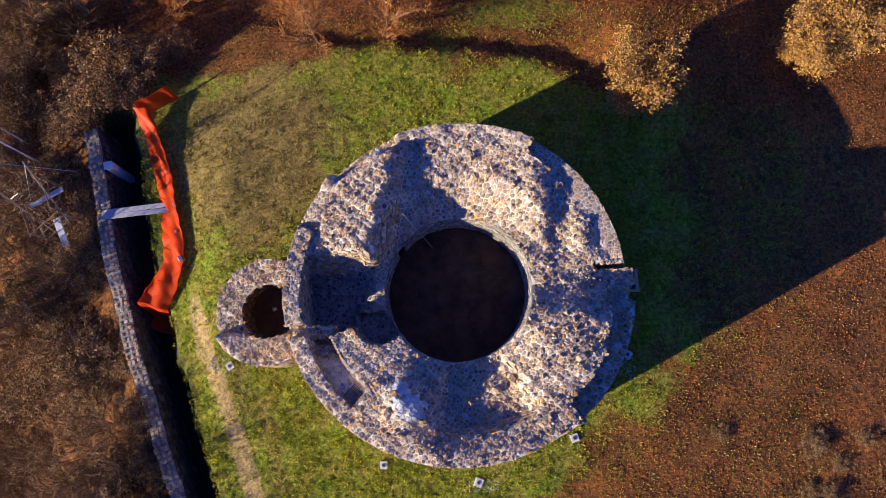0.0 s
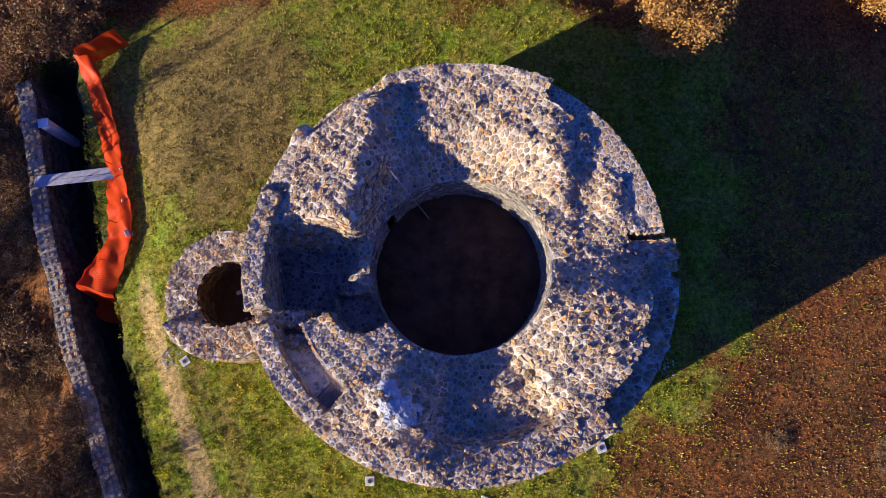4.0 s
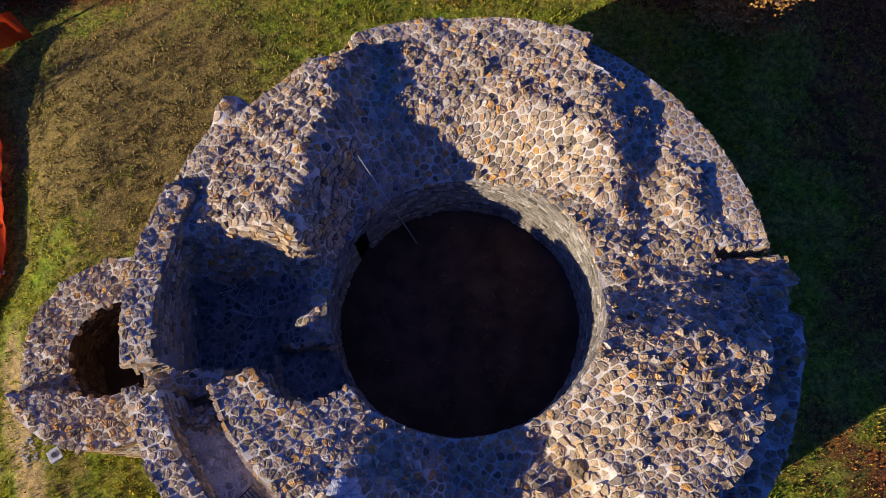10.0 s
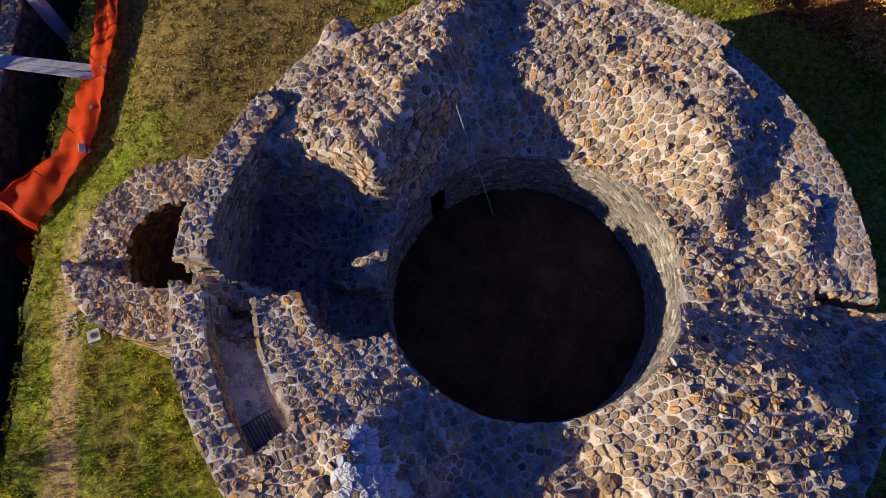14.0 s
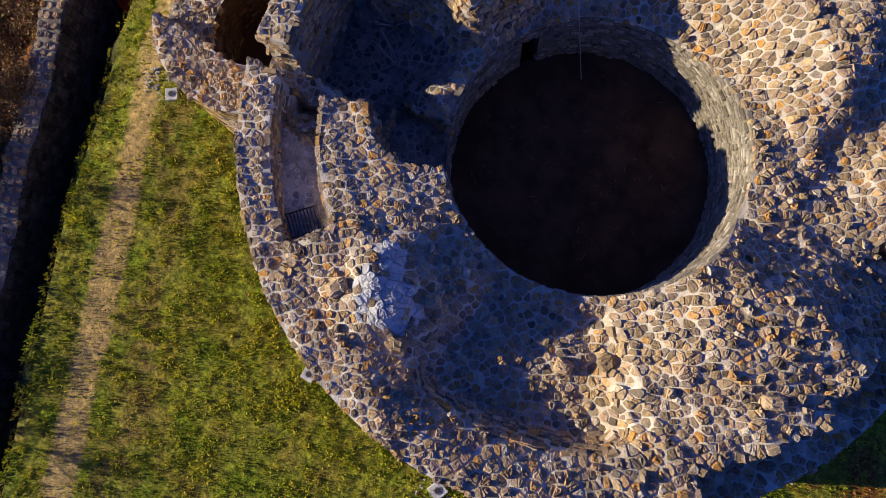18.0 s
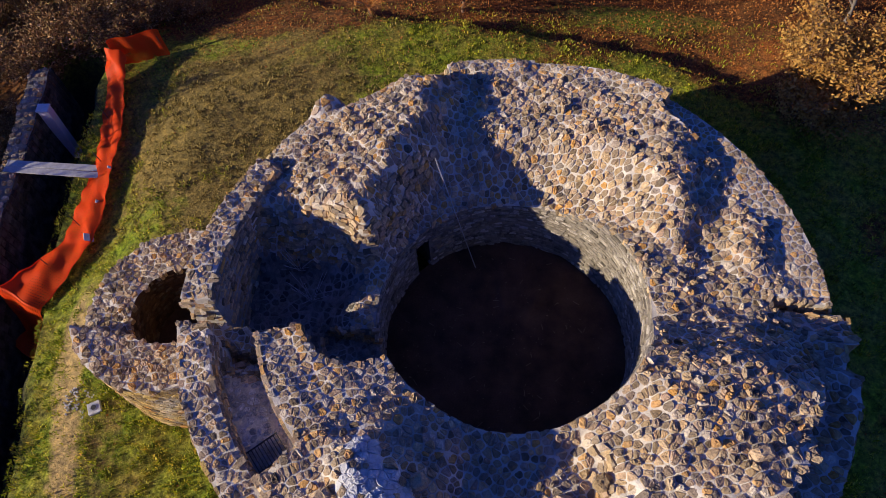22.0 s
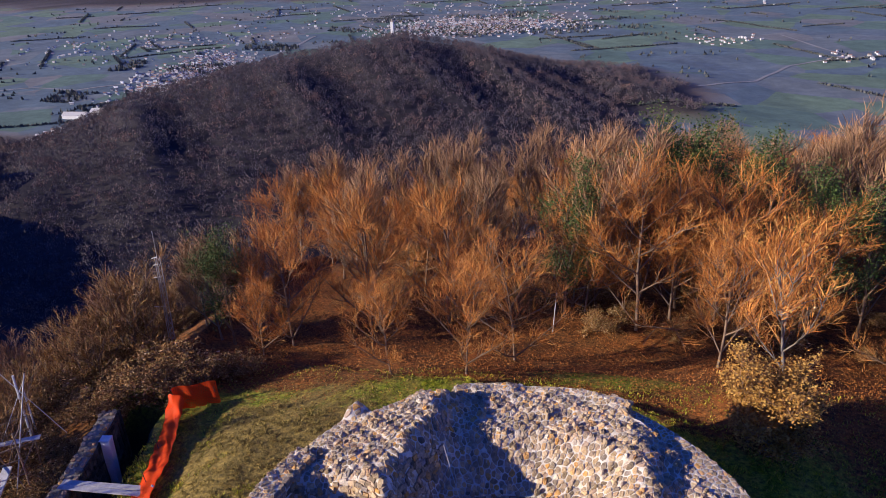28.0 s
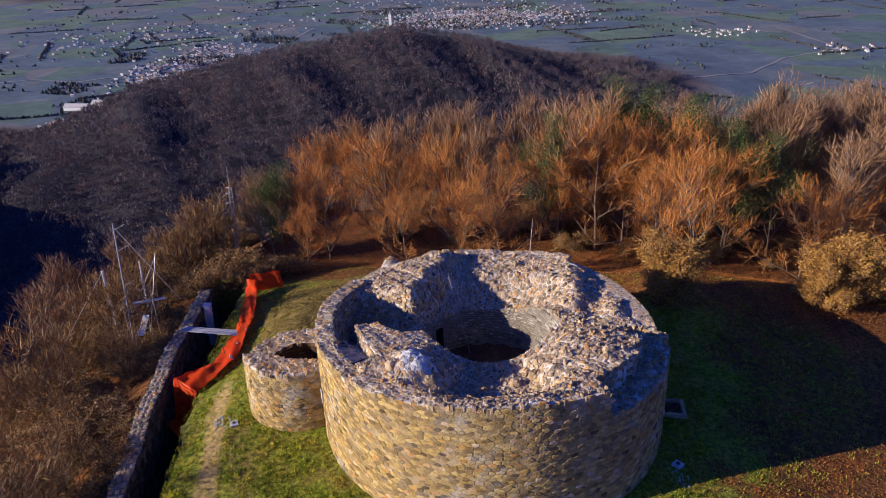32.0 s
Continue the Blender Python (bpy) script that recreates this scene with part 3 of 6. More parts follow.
# height of the broken top by bearing, every 15 degrees from east: at the pit, halfway, at the outer edge
TOP_IN = (3.5, 3.5, 3.5, 3.3, 2.95, 2.7, 2.6, 2.6, 2.65, 2.6, 2.6, 2.6, 2.6, 4.2, 4.3, 4.3, 4.2, 3.95, 3.8, 3.8, 3.9, 4.15, 4.4, 4.1)
TOP_MID = (3.7, 3.5, 3.6, 3.85, 3.8, 3.65, 3.5, 3.5, 3.45, 3.3, 3.2, 3.2, 2.8, 4.2, 4.4, 4.45, 4.5, 4.3, 3.95, 3.95, 4.2, 4.5, 4.6, 4.5)
TOP_OUT = (3.5, 3.4, 3.45, 3.65, 3.95, 3.78, 3.62, 3.68, 3.62, 3.72, 3.85, 3.9, 4.1, 4.25, 4.35, 4.4, 4.4, 4.5, 4.65, 4.7, 4.65, 4.55, 4.5, 4.4)
RING_WALL = 5.62                       # inner face of the thin outer wall beside the chamber
STAIR_IN = 4.78                        # inner edge of the stair in the wall's thickness
FLOOR_Z = 2.15
DOOR_A0, DOOR_A1, DOOR_TOP = 138.0, 146.0, 2.15     # blocked doorway in the pit wall: bearings and height


def top_height(x, y):
    """Height of the tower's broken top, x and y from the tower's centre."""
    x, y = np.asarray(x, float), np.asarray(y, float)
    r = np.hypot(x, y)
    a = np.degrees(np.arctan2(y, x)) % 360
    k = np.arange(25) * 15.0

    def around(t):
        return np.interp(a, k, (*t, t[0]))
    t = np.clip((r - R_IN) / (R_OUT - R_IN), 0, 1)
    z = np.where(t < 0.5, around(TOP_IN) + (around(TOP_MID) - around(TOP_IN)) * smooth01(0, 0.5, t), around(TOP_MID) + (around(TOP_OUT) - around(TOP_MID)) * smooth01(0.5, 0.95, t))
    z = z + 0.06 * lumps(x, y, 0.8, 1.0) * smooth01(0.02, 0.15, t) + 0.035 * lumps(x, y, 0.33, 5.0) * smooth01(0.04, 0.15, t)
    xw, yw = x + 0.10 * lumps(x, y, 0.35, 4.0), y + 0.12 * lumps(x, y, 0.4, 9.0)
    # mass on the north-west: climbs eastward to a crest, then falls into a hollow beside the pit
    east = (xw + 3.35) * 0.972 - (yw - 1.0) * 0.237
    mass = 4.12 - 0.17 * np.clip(-east, 0, 3) + 0.05 * lumps(x, y, 0.6, 1.0) + 0.04 * lumps(x, y, 0.3, 3.0)
    on = smooth01(0.95, -0.1, east) * smooth01(5.5, 4.9, yw) * smooth01(0.6, 1.65, yw + 0.25 * (x + 4.6)) * smooth01(90, 100, a) * smooth01(185, 175, a)
    z = z + (mass - z) * on
    # ridge behind the north of the pit, and the step in the outer edge
    z = np.where((a > 111) & (a < 137) & (r > 5.80), 3.3 + 0.05 * lumps(x, y, 0.3, 1.0), z)
    # crest, then a dip on the north-east behind the pit's rim
    z = z + 0.10 * smooth01(2.3, 2.9, xw) * smooth01(3.55, 3.15, xw) * smooth01(1.5, 2.2, yw) * smooth01(4.9, 4.2, yw)
    z = z - 0.14 * smooth01(3.3, 3.65, xw) * smooth01(4.5, 4.0, xw) * smooth01(0.8, 1.3, yw) * smooth01(3.9, 3.1, yw)
    z = z + 0.12 * np.exp(-((xw - 4.75) / 0.35) ** 2 - ((yw - 1.9) / 0.75) ** 2)
    # smooth ledge on the north-east
    z = np.where((a > 9) & (a < 62) & (r > 5.35 + 0.012 * np.abs(a - 35)), 3.42 + 0.004 * (a - 9), z)
    # steep shoulder on the south-east, and the ledge below it
    z = z + (4.6 - z) * 0.7 * np.exp(-((xw - 3.6) / 0.9) ** 4 - ((yw + 1.75) / 0.8) ** 4)
    z = np.where(((a > 312) | (a < 2)) & (r > 5.55 + 0.07 * lumps(x, y, 0.4, 2.0)), 3.6 + 0.07 * lumps(x, y, 0.35, 4.0), z)
    # trough and slot on the east
    z = z - 0.14 * np.exp(-((y - 0.5) / 0.36) ** 2) * smooth01(3.0, 3.8, x)
    z = np.where((np.abs(y - 0.70) < 0.11) & (x > 5.0), 2.0, z)
    # flagged platform, south
    flags = smooth01(258, 266, a + 2 * lumps(x, y, 0.5, 8.0)) * smooth01(306, 297, a + 3 * lumps(x, y, 0.4, 2.0)) * smooth01(2.85, 3.1, r) * smooth01(5.3, 4.9, r)
    z = z + (3.72 + 0.03 * lumps(x, y, 0.5, 3.0) - z) * flags
    # stump of masonry on the south-west
    z = z + 0.48 * np.exp(-(np.abs(xw + 1.75) / 0.62) ** 3 - (np.abs(yw + 4.2) / 0.52) ** 3) + 0.22 * np.exp(-((xw + 1.95) / 0.35) ** 2 - ((yw + 3.55) / 0.25) ** 2)
    # chamber on the west with its round niche
    south = y < np.where(x < -3.71, -1.46 + 0.437 * np.clip(x + 3.71, -0.9, 0), -1.46)
    chamber = (a > 145) & (a < 205) & (r < RING_WALL) & ~south
    lip = FLOOR_Z + 0.45 * smooth01(4.0, 3.0, r)
    rise = smooth01(0.15, 1.5, yw + 0.35 * smooth01(-3.6, -2.8, x))
    z = np.where(chamber, np.minimum(z, lip + (z - lip) * rise + 0.06 * lumps(x, y, 0.6, 2.0)), z)
    niche = (np.hypot(x + 2.75, y + 1.05) < 1.05) & (y < -0.75)
    z = np.where(niche, FLOOR_Z - 0.15, z)
    # thin wall round chamber and stair
    wall = (a > 158) & (a < 234) & (r >= RING_WALL)
    z = np.where(wall, 3.9 + 0.4 * smooth01(158, 195, a) + 0.05 * lumps(x, y, 0.4, 6.0), z)
    # low cross wall in the doorway to the turret
    cross = (y < -1.34 + 0.04 * lumps(x, y, 0.3, 2.0)) & (y > -1.80) & (x < -4.5) & (r < R_OUT + 0.1)
    z = np.where(cross, 3.2 - 0.18 * (x + 5.2) + 0.06 * lumps(x, y, 0.25, 7.0), z)
    # stair in the wall's thickness: three steps up to a paved landing
    stair = (y <= -1.80) & (a < 230) & (a > 190) & (r > STAIR_IN) & (r < RING_WALL)
    step = np.where(y > -2.05, 2.75, np.where(y > -2.28, 3.1, np.where(y > -2.5, 3.45, 3.8 + 0.012 * (a - 207))))
    z = np.where(stair, step, z)
    # broken tooth on the north-west edge
    z = z + 0.35 * np.exp(-((np.hypot(x + 4.85, y - 4.0)) / 0.33) ** 4)
    return z


def swell(vs):
    """The footing swells outward on the south-east, up to the slot."""
    v = np.asarray(vs, float)
    r = np.hypot(v[:, 0], v[:, 1])
    a = np.degrees(np.arctan2(v[:, 1], v[:, 0])) % 360
    out = 0.24 * smooth01(296, 325, a) * (a < 354.5 + 40 * (r < 5.6)) + 0.24 * (a < 5.6)
    f = 1 + out * np.clip((r - 5.45) / 0.7, 0, 1.2) / np.maximum(r, 0.1)
    v[:, 0] *= f
    v[:, 1] *= f
    return v.tolist()


def cells_of(points, reach):
    """Polygon of the plane nearest to each point."""
    table = {}
    for i, (x, y) in enumerate(points):
        table.setdefault((int(x // reach), int(y // reach)), []).append(i)
    out = []
    for i, (px, py) in enumerate(points):
        poly = [(px - reach, py - reach), (px + reach, py - reach), (px + reach, py + reach), (px - reach, py + reach)]
        kx, ky = int(px // reach), int(py // reach)
        near = [j for ix in range(kx - 2, kx + 3) for iy in range(ky - 2, ky + 3) for j in table.get((ix, iy), ()) if j != i]
        for j in near:
            qx, qy = points[j]
            nx, ny = qx - px, qy - py
            c = (nx * (px + qx) + ny * (py + qy)) / 2
            if nx * nx + ny * ny > 8 * reach * reach:
                continue
            res = []
            for (ax, ay), (bx, by) in zip(poly, poly[1:] + poly[:1]):
                da, db = nx * ax + ny * ay - c, nx * bx + ny * by - c
                if da <= 0:
                    res.append((ax, ay))
                if (da < 0 < db) or (db < 0 < da):
                    t = da / (da - db)
                    res.append((ax + (bx - ax) * t, ay + (by - ay) * t))
            poly = res
            if len(poly) < 3:
                break
        out.append(poly)
    return out


def cobble(poly, centre, z, slope, rise, gap, tilt):
    """A stone from a polygon of the plan: sunk skirt, shoulder, and a smaller crown. Returns verts and faces about its centre."""
    cx, cy = centre
    # round the corners, as on weathered field stones
    poly = [(ax + (bx - ax) * t, ay + (by - ay) * t) for (ax, ay), (bx, by) in zip(poly, poly[1:] + poly[:1]) for t in (0.17, 0.83)]
    n = len(poly)
    vs = []
    far = max(math.hypot(x - cx, y - cy) for x, y in poly)
    shrink = max(0.55, 1 - gap / max(far, 0.05))
    for level, (s, h) in enumerate(((shrink, -0.12), (shrink * 0.98, rise * 0.45), (shrink * 0.84, rise * 0.86), (shrink * 0.45, rise * 1.05))):
        for x, y in poly:
            dx, dy = (x - cx) * s, (y - cy) * s
            k = 0.0 if level < 1 else min(rise, 0.07) * 0.26 * math.sin(91.7 * (x + cx) + 57.3 * (y - cy) + 3 * level)
            vs.append((dx, dy, h + k + (slope[0] + tilt[0]) * dx + (slope[1] + tilt[1]) * dy))
    fs = [(i + k * n, (i + 1) % n + k * n, (i + 1) % n + (k + 1) * n, i + (k + 1) * n) for k in (0, 1, 2) for i in range(n)]
    fs.append(tuple(range(3 * n, 4 * n)))
    return vs, fs


def scatter(area, step, jitter, seed):
    r = np.random.default_rng(seed)
    pts, row = [], 0
    x0, y0, x1, y1 = area
    y = y0
    while y < y1:
        xs = np.arange(x0, x1, step) + (step / 2 if row % 2 else 0)
        for x in xs:
            pts.append((x + r.uniform(-jitter, jitter) * step, y + r.uniform(-jitter, jitter) * step))
        y += step * 0.88
        row += 1
    return pts


def course_wall(pile, radius, a0, a1, z_low, z_top, seed, outward=1, centre=(CX, CY), proud=0.045, long=(0.22, 0.5), high=(0.13, 0.25), skip=None):
    """Stones in rough courses on a round wall, from bearing a0 to a1 (degrees)."""
    r = np.random.default_rng(seed)
    z = z_low
    while z < max(z_top(a) for a in np.linspace(a0, a1, 40)):
        h = r.uniform(*high)
        s = a0 * math.pi / 180 * radius - r.uniform(0, 0.3)
        end = a1 * math.pi / 180 * radius
        while s < end:
            w = r.uniform(*long)
            mid = math.degrees((s + w / 2) / radius)
            top = z_top(mid)
            wave = 0.045 * math.sin(s * 0.9 + 3 * z) + 0.028 * math.sin(s * 2.7 + 5 * z) + r.uniform(-0.012, 0.012)
            zz = [z + wave + r.uniform(0.006, 0.03), z + h + wave - r.uniform(0.006, 0.03)]
            if s > a0 * math.pi / 180 * radius - 0.05 and s + w < end + 0.05 and zz[1] < top + 0.03 and not (skip and skip(mid, z + h / 2)):
                spans = [(s, s + w, zz[0], zz[1])]
                if h > 0.2 and r.uniform() < 0.25:
                    cut = zz[0] + (zz[1] - zz[0]) * r.uniform(0.4, 0.6)
                    spans = [(s, s + w, zz[0], cut - 0.01), (s, s + w, cut + 0.01, zz[1])]
                for s0, s1, z0, z1 in spans:
                    g = 0.012
                    q = [(s0 + g + r.uniform(0, 0.03), z0 + r.uniform(0, 0.02)), (s1 - g - r.uniform(0, 0.03), z0 + r.uniform(0, 0.02)), (s1 - g - r.uniform(0, 0.045), z1 - r.uniform(0, 0.03)), (s0 + g + r.uniform(0, 0.045), z1 - r.uniform(0, 0.03))]
                    d = proud * r.uniform(0.3, 1.3)
                    mx, mz = (s0 + s1) / 2, (z0 + z1) / 2
                    vs = []
                    for f, e in ((1.0, -0.06), (1.0, d * 0.5), (0.78, d)):
                        for u, v in q:
                            u2, v2 = mx + (u - mx) * f, mz + (v - mz) * f
                            rad = radius + outward * e
                            ang = u2 / radius
                            vs.append((centre[0] + rad * math.cos(ang), centre[1] + rad * math.sin(ang), v2))
                    fs = [(i + k * 4, (i + 1) % 4 + k * 4, (i + 1) % 4 + (k + 1) * 4, i + (k + 1) * 4) for k in (0, 1) for i in range(4)] + [(8, 9, 10, 11)]
                    if outward < 0:
                        fs = [tuple(reversed(f)) for f in fs]
                    pile.add(vs, fs)
            s += w
        z += h


def rubble_face(pile, radius, z_low, z_top, seed, step, flat, proud, gap, batter, skip=None, span=(0, 360), pieces=None):
    """Irregular facing stones, near-coursed, on a round wall."""
    r = np.random.default_rng(seed)
    s0, s1 = (math.radians(a) * radius for a in span)
    high = max(z_top(a) for a in range(int(span[0]), int(span[1])))
    pts = scatter((s0, z_low / flat, s1, high / flat + step), step, 0.30, seed)
    for (pu, pv), poly in zip(pts, cells_of(pts, step * 1.7)):
        a = math.degrees(pu / radius)
        if len(poly) < 4 or not span[0] + 0.3 < a < span[1] - 0.3 or pv * flat > z_top(a) - 0.03 or (skip and skip(a, pv * flat)):
            continue
        far = max(math.hypot(u - pu, v - pv) for u, v in poly)
        shrink = 1 - gap / far
        top = z_top(a) + 0.02
        d = proud * r.uniform(0.2, 1.3)
        vs = []
        n = len(poly)
        for f, e in ((1.0, -0.05), (0.98, d * 0.6), (0.80, d)):
            for u, v in poly:
                ang, z = (pu + (u - pu) * f * shrink) / radius, min((pv + (v - pv) * f * shrink) * flat, top)
                rad = radius + e - batter * (z - z_low)
                vs.append((rad * math.cos(ang), rad * math.sin(ang), z))
        fs = [(i + k * n, (i + 1) % n + k * n, (i + 1) % n + (k + 1) * n, i + (k + 1) * n) for k in (0, 1) for i in range(n)] + [tuple(range(2 * n, 3 * n))]
        if pieces is not None and pieces(a, pv * flat) and len(PIECES) < 280:
            PIECES.append((vs, fs))
        else:
            pile.add(vs, fs)


PIECES = []
tower = thing("ruined_tower", "ruined round rubble-stone tower with a broken top and open pit", "tower", at=(CX, CY, 0))


def build_tower():
    # mortar core: the broken top as a fine sheet, with its outer face and pit face
    na, nr = 720, 116
    rad = np.linspace(R_IN, R_OUT, nr)
    az = np.linspace(0, 2 * np.pi, na, endpoint=False)
    A, R = np.meshgrid(az, rad, indexing="ij")
    X, Y = R * np.cos(A), R * np.sin(A)
    Z = top_height(X, Y)
    vs = np.stack([X, Y, Z], -1).reshape(-1, 3).tolist()
    idx = np.arange(na * nr).reshape(na, nr)
    nxt = np.roll(idx, -1, 0)
    fs = np.stack([idx[:, :-1], idx[:, 1:], nxt[:, 1:], nxt[:, :-1]], -1).reshape(-1, 4).tolist()
    k = len(vs)
    vs += [(R_OUT * 1.012 * math.cos(a), R_OUT * 1.012 * math.sin(a), -0.9) for a in az] + [(R_IN * math.cos(a), R_IN * math.sin(a), 0.85) for a in az]
    inner = []
    for i in range(na):
        j = (i + 1) % na
        fs.append((int(idx[i, -1]), k + i, k + j, int(idx[j, -1])))
        if not DOOR_A0 <= math.degrees(az[i]) < DOOR_A1:
            inner.append((int(idx[j, 0]), k + na + j, k + na + i, int(idx[i, 0])))
    fs += inner
    # recess of a blocked doorway in the pit's wall, its shade painted in dark stone
    b0 = len(vs)
    a0, a1 = (math.radians(v) for v in (DOOR_A0, DOOR_A1))
    for rr in (R_IN, R_IN + 0.55):
        vs += [(rr * math.cos(a), rr * math.sin(a), z) for a, z in ((a0, 0.85), (a1, 0.85), (a1, DOOR_TOP), (a0, DOOR_TOP))]
    i0, i1 = int(round(DOOR_A0 * na / 360)), int(round(DOOR_A1 * na / 360))
    fs += [(b0, b0 + 4, b0 + 7, b0 + 3), (b0 + 1, b0 + 2, b0 + 6, b0 + 5), (b0 + 3, b0 + 7, b0 + 6, b0 + 2), (b0 + 4, b0 + 5, b0 + 6, b0 + 7), tuple([b0 + 3, b0 + 2] + [int(idx[i, 0]) for i in range(i1, i0 - 1, -1)])]
    vs = swell(vs)
    me = mesh_of("core", vs, fs, M_MORTAR)
    me.materials.append(M_MORTAR_WALL)
    me.materials.append(M_MORTAR_FACE)
    me.materials.append(M_SHADE_JOINT)
    me.materials.append(M_SHADE_STONE)
    F = np.array(fs[:(nr - 1) * na])
    fz, fr = Z.reshape(-1)[F].min(1), R.reshape(-1)[F].max(1)
    fa = np.degrees(A.reshape(-1)[F[:, 0]])
    # low chamber faces get the mortar with shade in its colour
    chamber_shade = (fz < FLOOR_Z + 0.45) & (fa > 140) & (fa < 215) & (fr < RING_WALL + 0.1)
    me.polygons.foreach_set("material_index", np.where(chamber_shade, 3, 0).tolist() + [2] * na + [1] * len(inner) + [4] * 4 + [1])
    cliff = Pile()
    rc = np.random.default_rng(77)
    Vn = np.array(vs[:k])
    for f in fs[:(nr - 1) * na]:
        p0, p1, p2, p3 = (Vn[i] for i in f)
        nrm = np.cross(p2 - p0, p3 - p1)
        area = np.linalg.norm(nrm) / 2
        nrm = nrm / (2 * area)
        if abs(nrm[2]) > 0.55 or rc.uniform() > area / 0.018:
            continue
        out = Vector(nrm if nrm[2] > 0 else -nrm)
        side = Vector((0, 0, 1)).cross(out).normalized()
        turn = Matrix((side, out.cross(side), out)).transposed() @ Matrix.Rotation(rc.uniform(-0.25, 0.25), 3, "Z")
        u, v, w = rc.uniform(0, 1), rc.uniform(0, 1), rc.uniform(0.6, 1.2)
        c = (p0 * (1 - u) + p1 * u) * (1 - v) + (p3 * (1 - u) + p2 * u) * v
        cliff.box(Vector(c), (0.2 * w, 0.13 * w, 0.09 * rc.uniform(0.7, 1.4)), turn, 0.8)
    part("broken_edge", cliff.mesh("broken_edge", M_STONE), tower, "rubble stones of the broken faces", "stuff")
    part("core", me, tower, "pale lime mortar core")
    floor_p = Pile()
    ring = [(R_IN * 1.02 * math.cos(t), R_IN * 1.02 * math.sin(t)) for t in np.linspace(0, 2 * np.pi, 48, endpoint=False)]
    vs = [(0, 0, 0.97)] + [(x * s, y * s, 0.93 + 0.05 * math.sin(9 * x + 4 * y) - 0.03 * s) for s in (0.35, 0.7, 1.0) for x, y in ring]
    fs = [(0, 1 + i, 1 + (i + 1) % 48) for i in range(48)] + [(1 + l * 48 + i, 1 + (l + 1) * 48 + i, 1 + (l + 1) * 48 + (i + 1) % 48, 1 + l * 48 + (i + 1) % 48) for l in (0, 1) for i in range(48)]
    part("pit_floor", mesh_of("pit_floor", vs, fs, M_EARTH, True), tower, "dark bare earth floor")
    # stones of the broken top
    pts = scatter((-6.5, -6.5, 6.5, 6.5), 0.145, 0.5, 11)
    polys = cells_of(pts, 0.28)
    P = np.array(pts)
    r = np.hypot(P[:, 0], P[:, 1])
    e = 0.1
    z = top_height(P[:, 0], P[:, 1])
    sx = (top_height(P[:, 0] + e, P[:, 1]) - top_height(P[:, 0] - e, P[:, 1])) / (2 * e)
    sy = (top_height(P[:, 0], P[:, 1] + e) - top_height(P[:, 0], P[:, 1] - e)) / (2 * e)
    zmax = np.max([top_height(P[:, 0] + dx, P[:, 1] + dy) for dx, dy in ((0.1, 0), (-0.1, 0), (0, 0.1), (0, -0.1))], 0)
    pile, near, low_pile, stair_pile, white_pile = Pile(), [], Pile(), Pile(), Pile()
    for i, (poly, (px, py)) in enumerate(zip(polys, pts)):
        if not (R_IN - 0.01 < r[i] < R_OUT + 0.01) or len(poly) < 4:
            continue
        a = math.degrees(math.atan2(py, px)) % 360
        steep = math.hypot(sx[i], sy[i])
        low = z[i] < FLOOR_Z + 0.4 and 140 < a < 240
        limed = ((px + 1.62) / 0.55) ** 2 + ((py + 4.22) / 0.48) ** 2 + 0.35 * math.sin(9 * px + 5 * py) < 1.0 or ((px + 1.95) / 0.36) ** 2 + ((py + 3.55) / 0.24) ** 2 + 0.3 * math.sin(11 * px) < 0.9
        on_stair = py <= -1.80 and 190 < a < 230 and STAIR_IN < r[i] < RING_WALL
        paved = (9 < a < 62 and r[i] > 5.4) or low or on_stair
        built = (165 < a < 228) or (r[i] > 5.75 and 60 < a < 262)
        rough = 0.1 if paved else 0.3 if built else 0.75
        if on_stair and rng.uniform() < 0.2:
            continue
        rise = rng.uniform(0.008, 0.02) if paved else rng.uniform(0.006, 0.03) if built else rng.uniform(0.012, 0.036) if rng.uniform() < 0.80 else rng.uniform(0.04, 0.085) if rng.uniform() < 0.9 else rng.uniform(0.09, 0.14)
        gap = 0.025 if paved else 0.023 if built else 0.018
        g = min(1.0, 1.3 / max(steep, 1e-6)) if steep < 2.4 else 0.0
        tilt = rng.uniform(-0.36, 0.36, 2) * rough
        # keep the stone on its own side of the pit's and the outer edge
        poly = [((x, y) if (R_IN - 0.03 < math.hypot(x, y) < R_OUT + 0.05) else ((x * (R_IN - 0.02) / math.hypot(x, y), y * (R_IN - 0.02) / math.hypot(x, y)) if math.hypot(x, y) < R_IN else (x * (R_OUT + 0.04) / math.hypot(x, y), y * (R_OUT + 0.04) / math.hypot(x, y)))) for x, y in poly]
        st, fs = cobble(poly, (px, py), z[i], (sx[i] * g, sy[i] * g), rise, gap, tilt)
        if limed and rng.uniform() < 0.93:
            st, fs = cobble(poly, (px, py), z[i], (sx[i] * g, sy[i] * g), rng.uniform(0.015, 0.05), 0.0, tilt * 0.6)
            white_pile.add([(x + px, y + py, w + z[i]) for x, y, w in st], fs)
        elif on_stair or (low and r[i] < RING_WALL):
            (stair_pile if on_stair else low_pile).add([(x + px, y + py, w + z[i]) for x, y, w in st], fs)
        elif py < -2.6 and px < 3.2 and not paved and len(near) < 290:
            near.append((st, fs, (px, py, z[i])))
        else:
            pile.add([(x + px, y + py, w + z[i]) for x, y, w in st], fs)
    part("chamber_floor", low_pile.mesh("chamber_floor", M_SHADE_FLOOR), tower, "floor stones coloured dark for the chamber's shade", "stuff")
    part("lime_coat", white_pile.mesh("lime_coat", M_RENDER_WHITE), tower, "chalky white lime coat on the stump", "stuff")
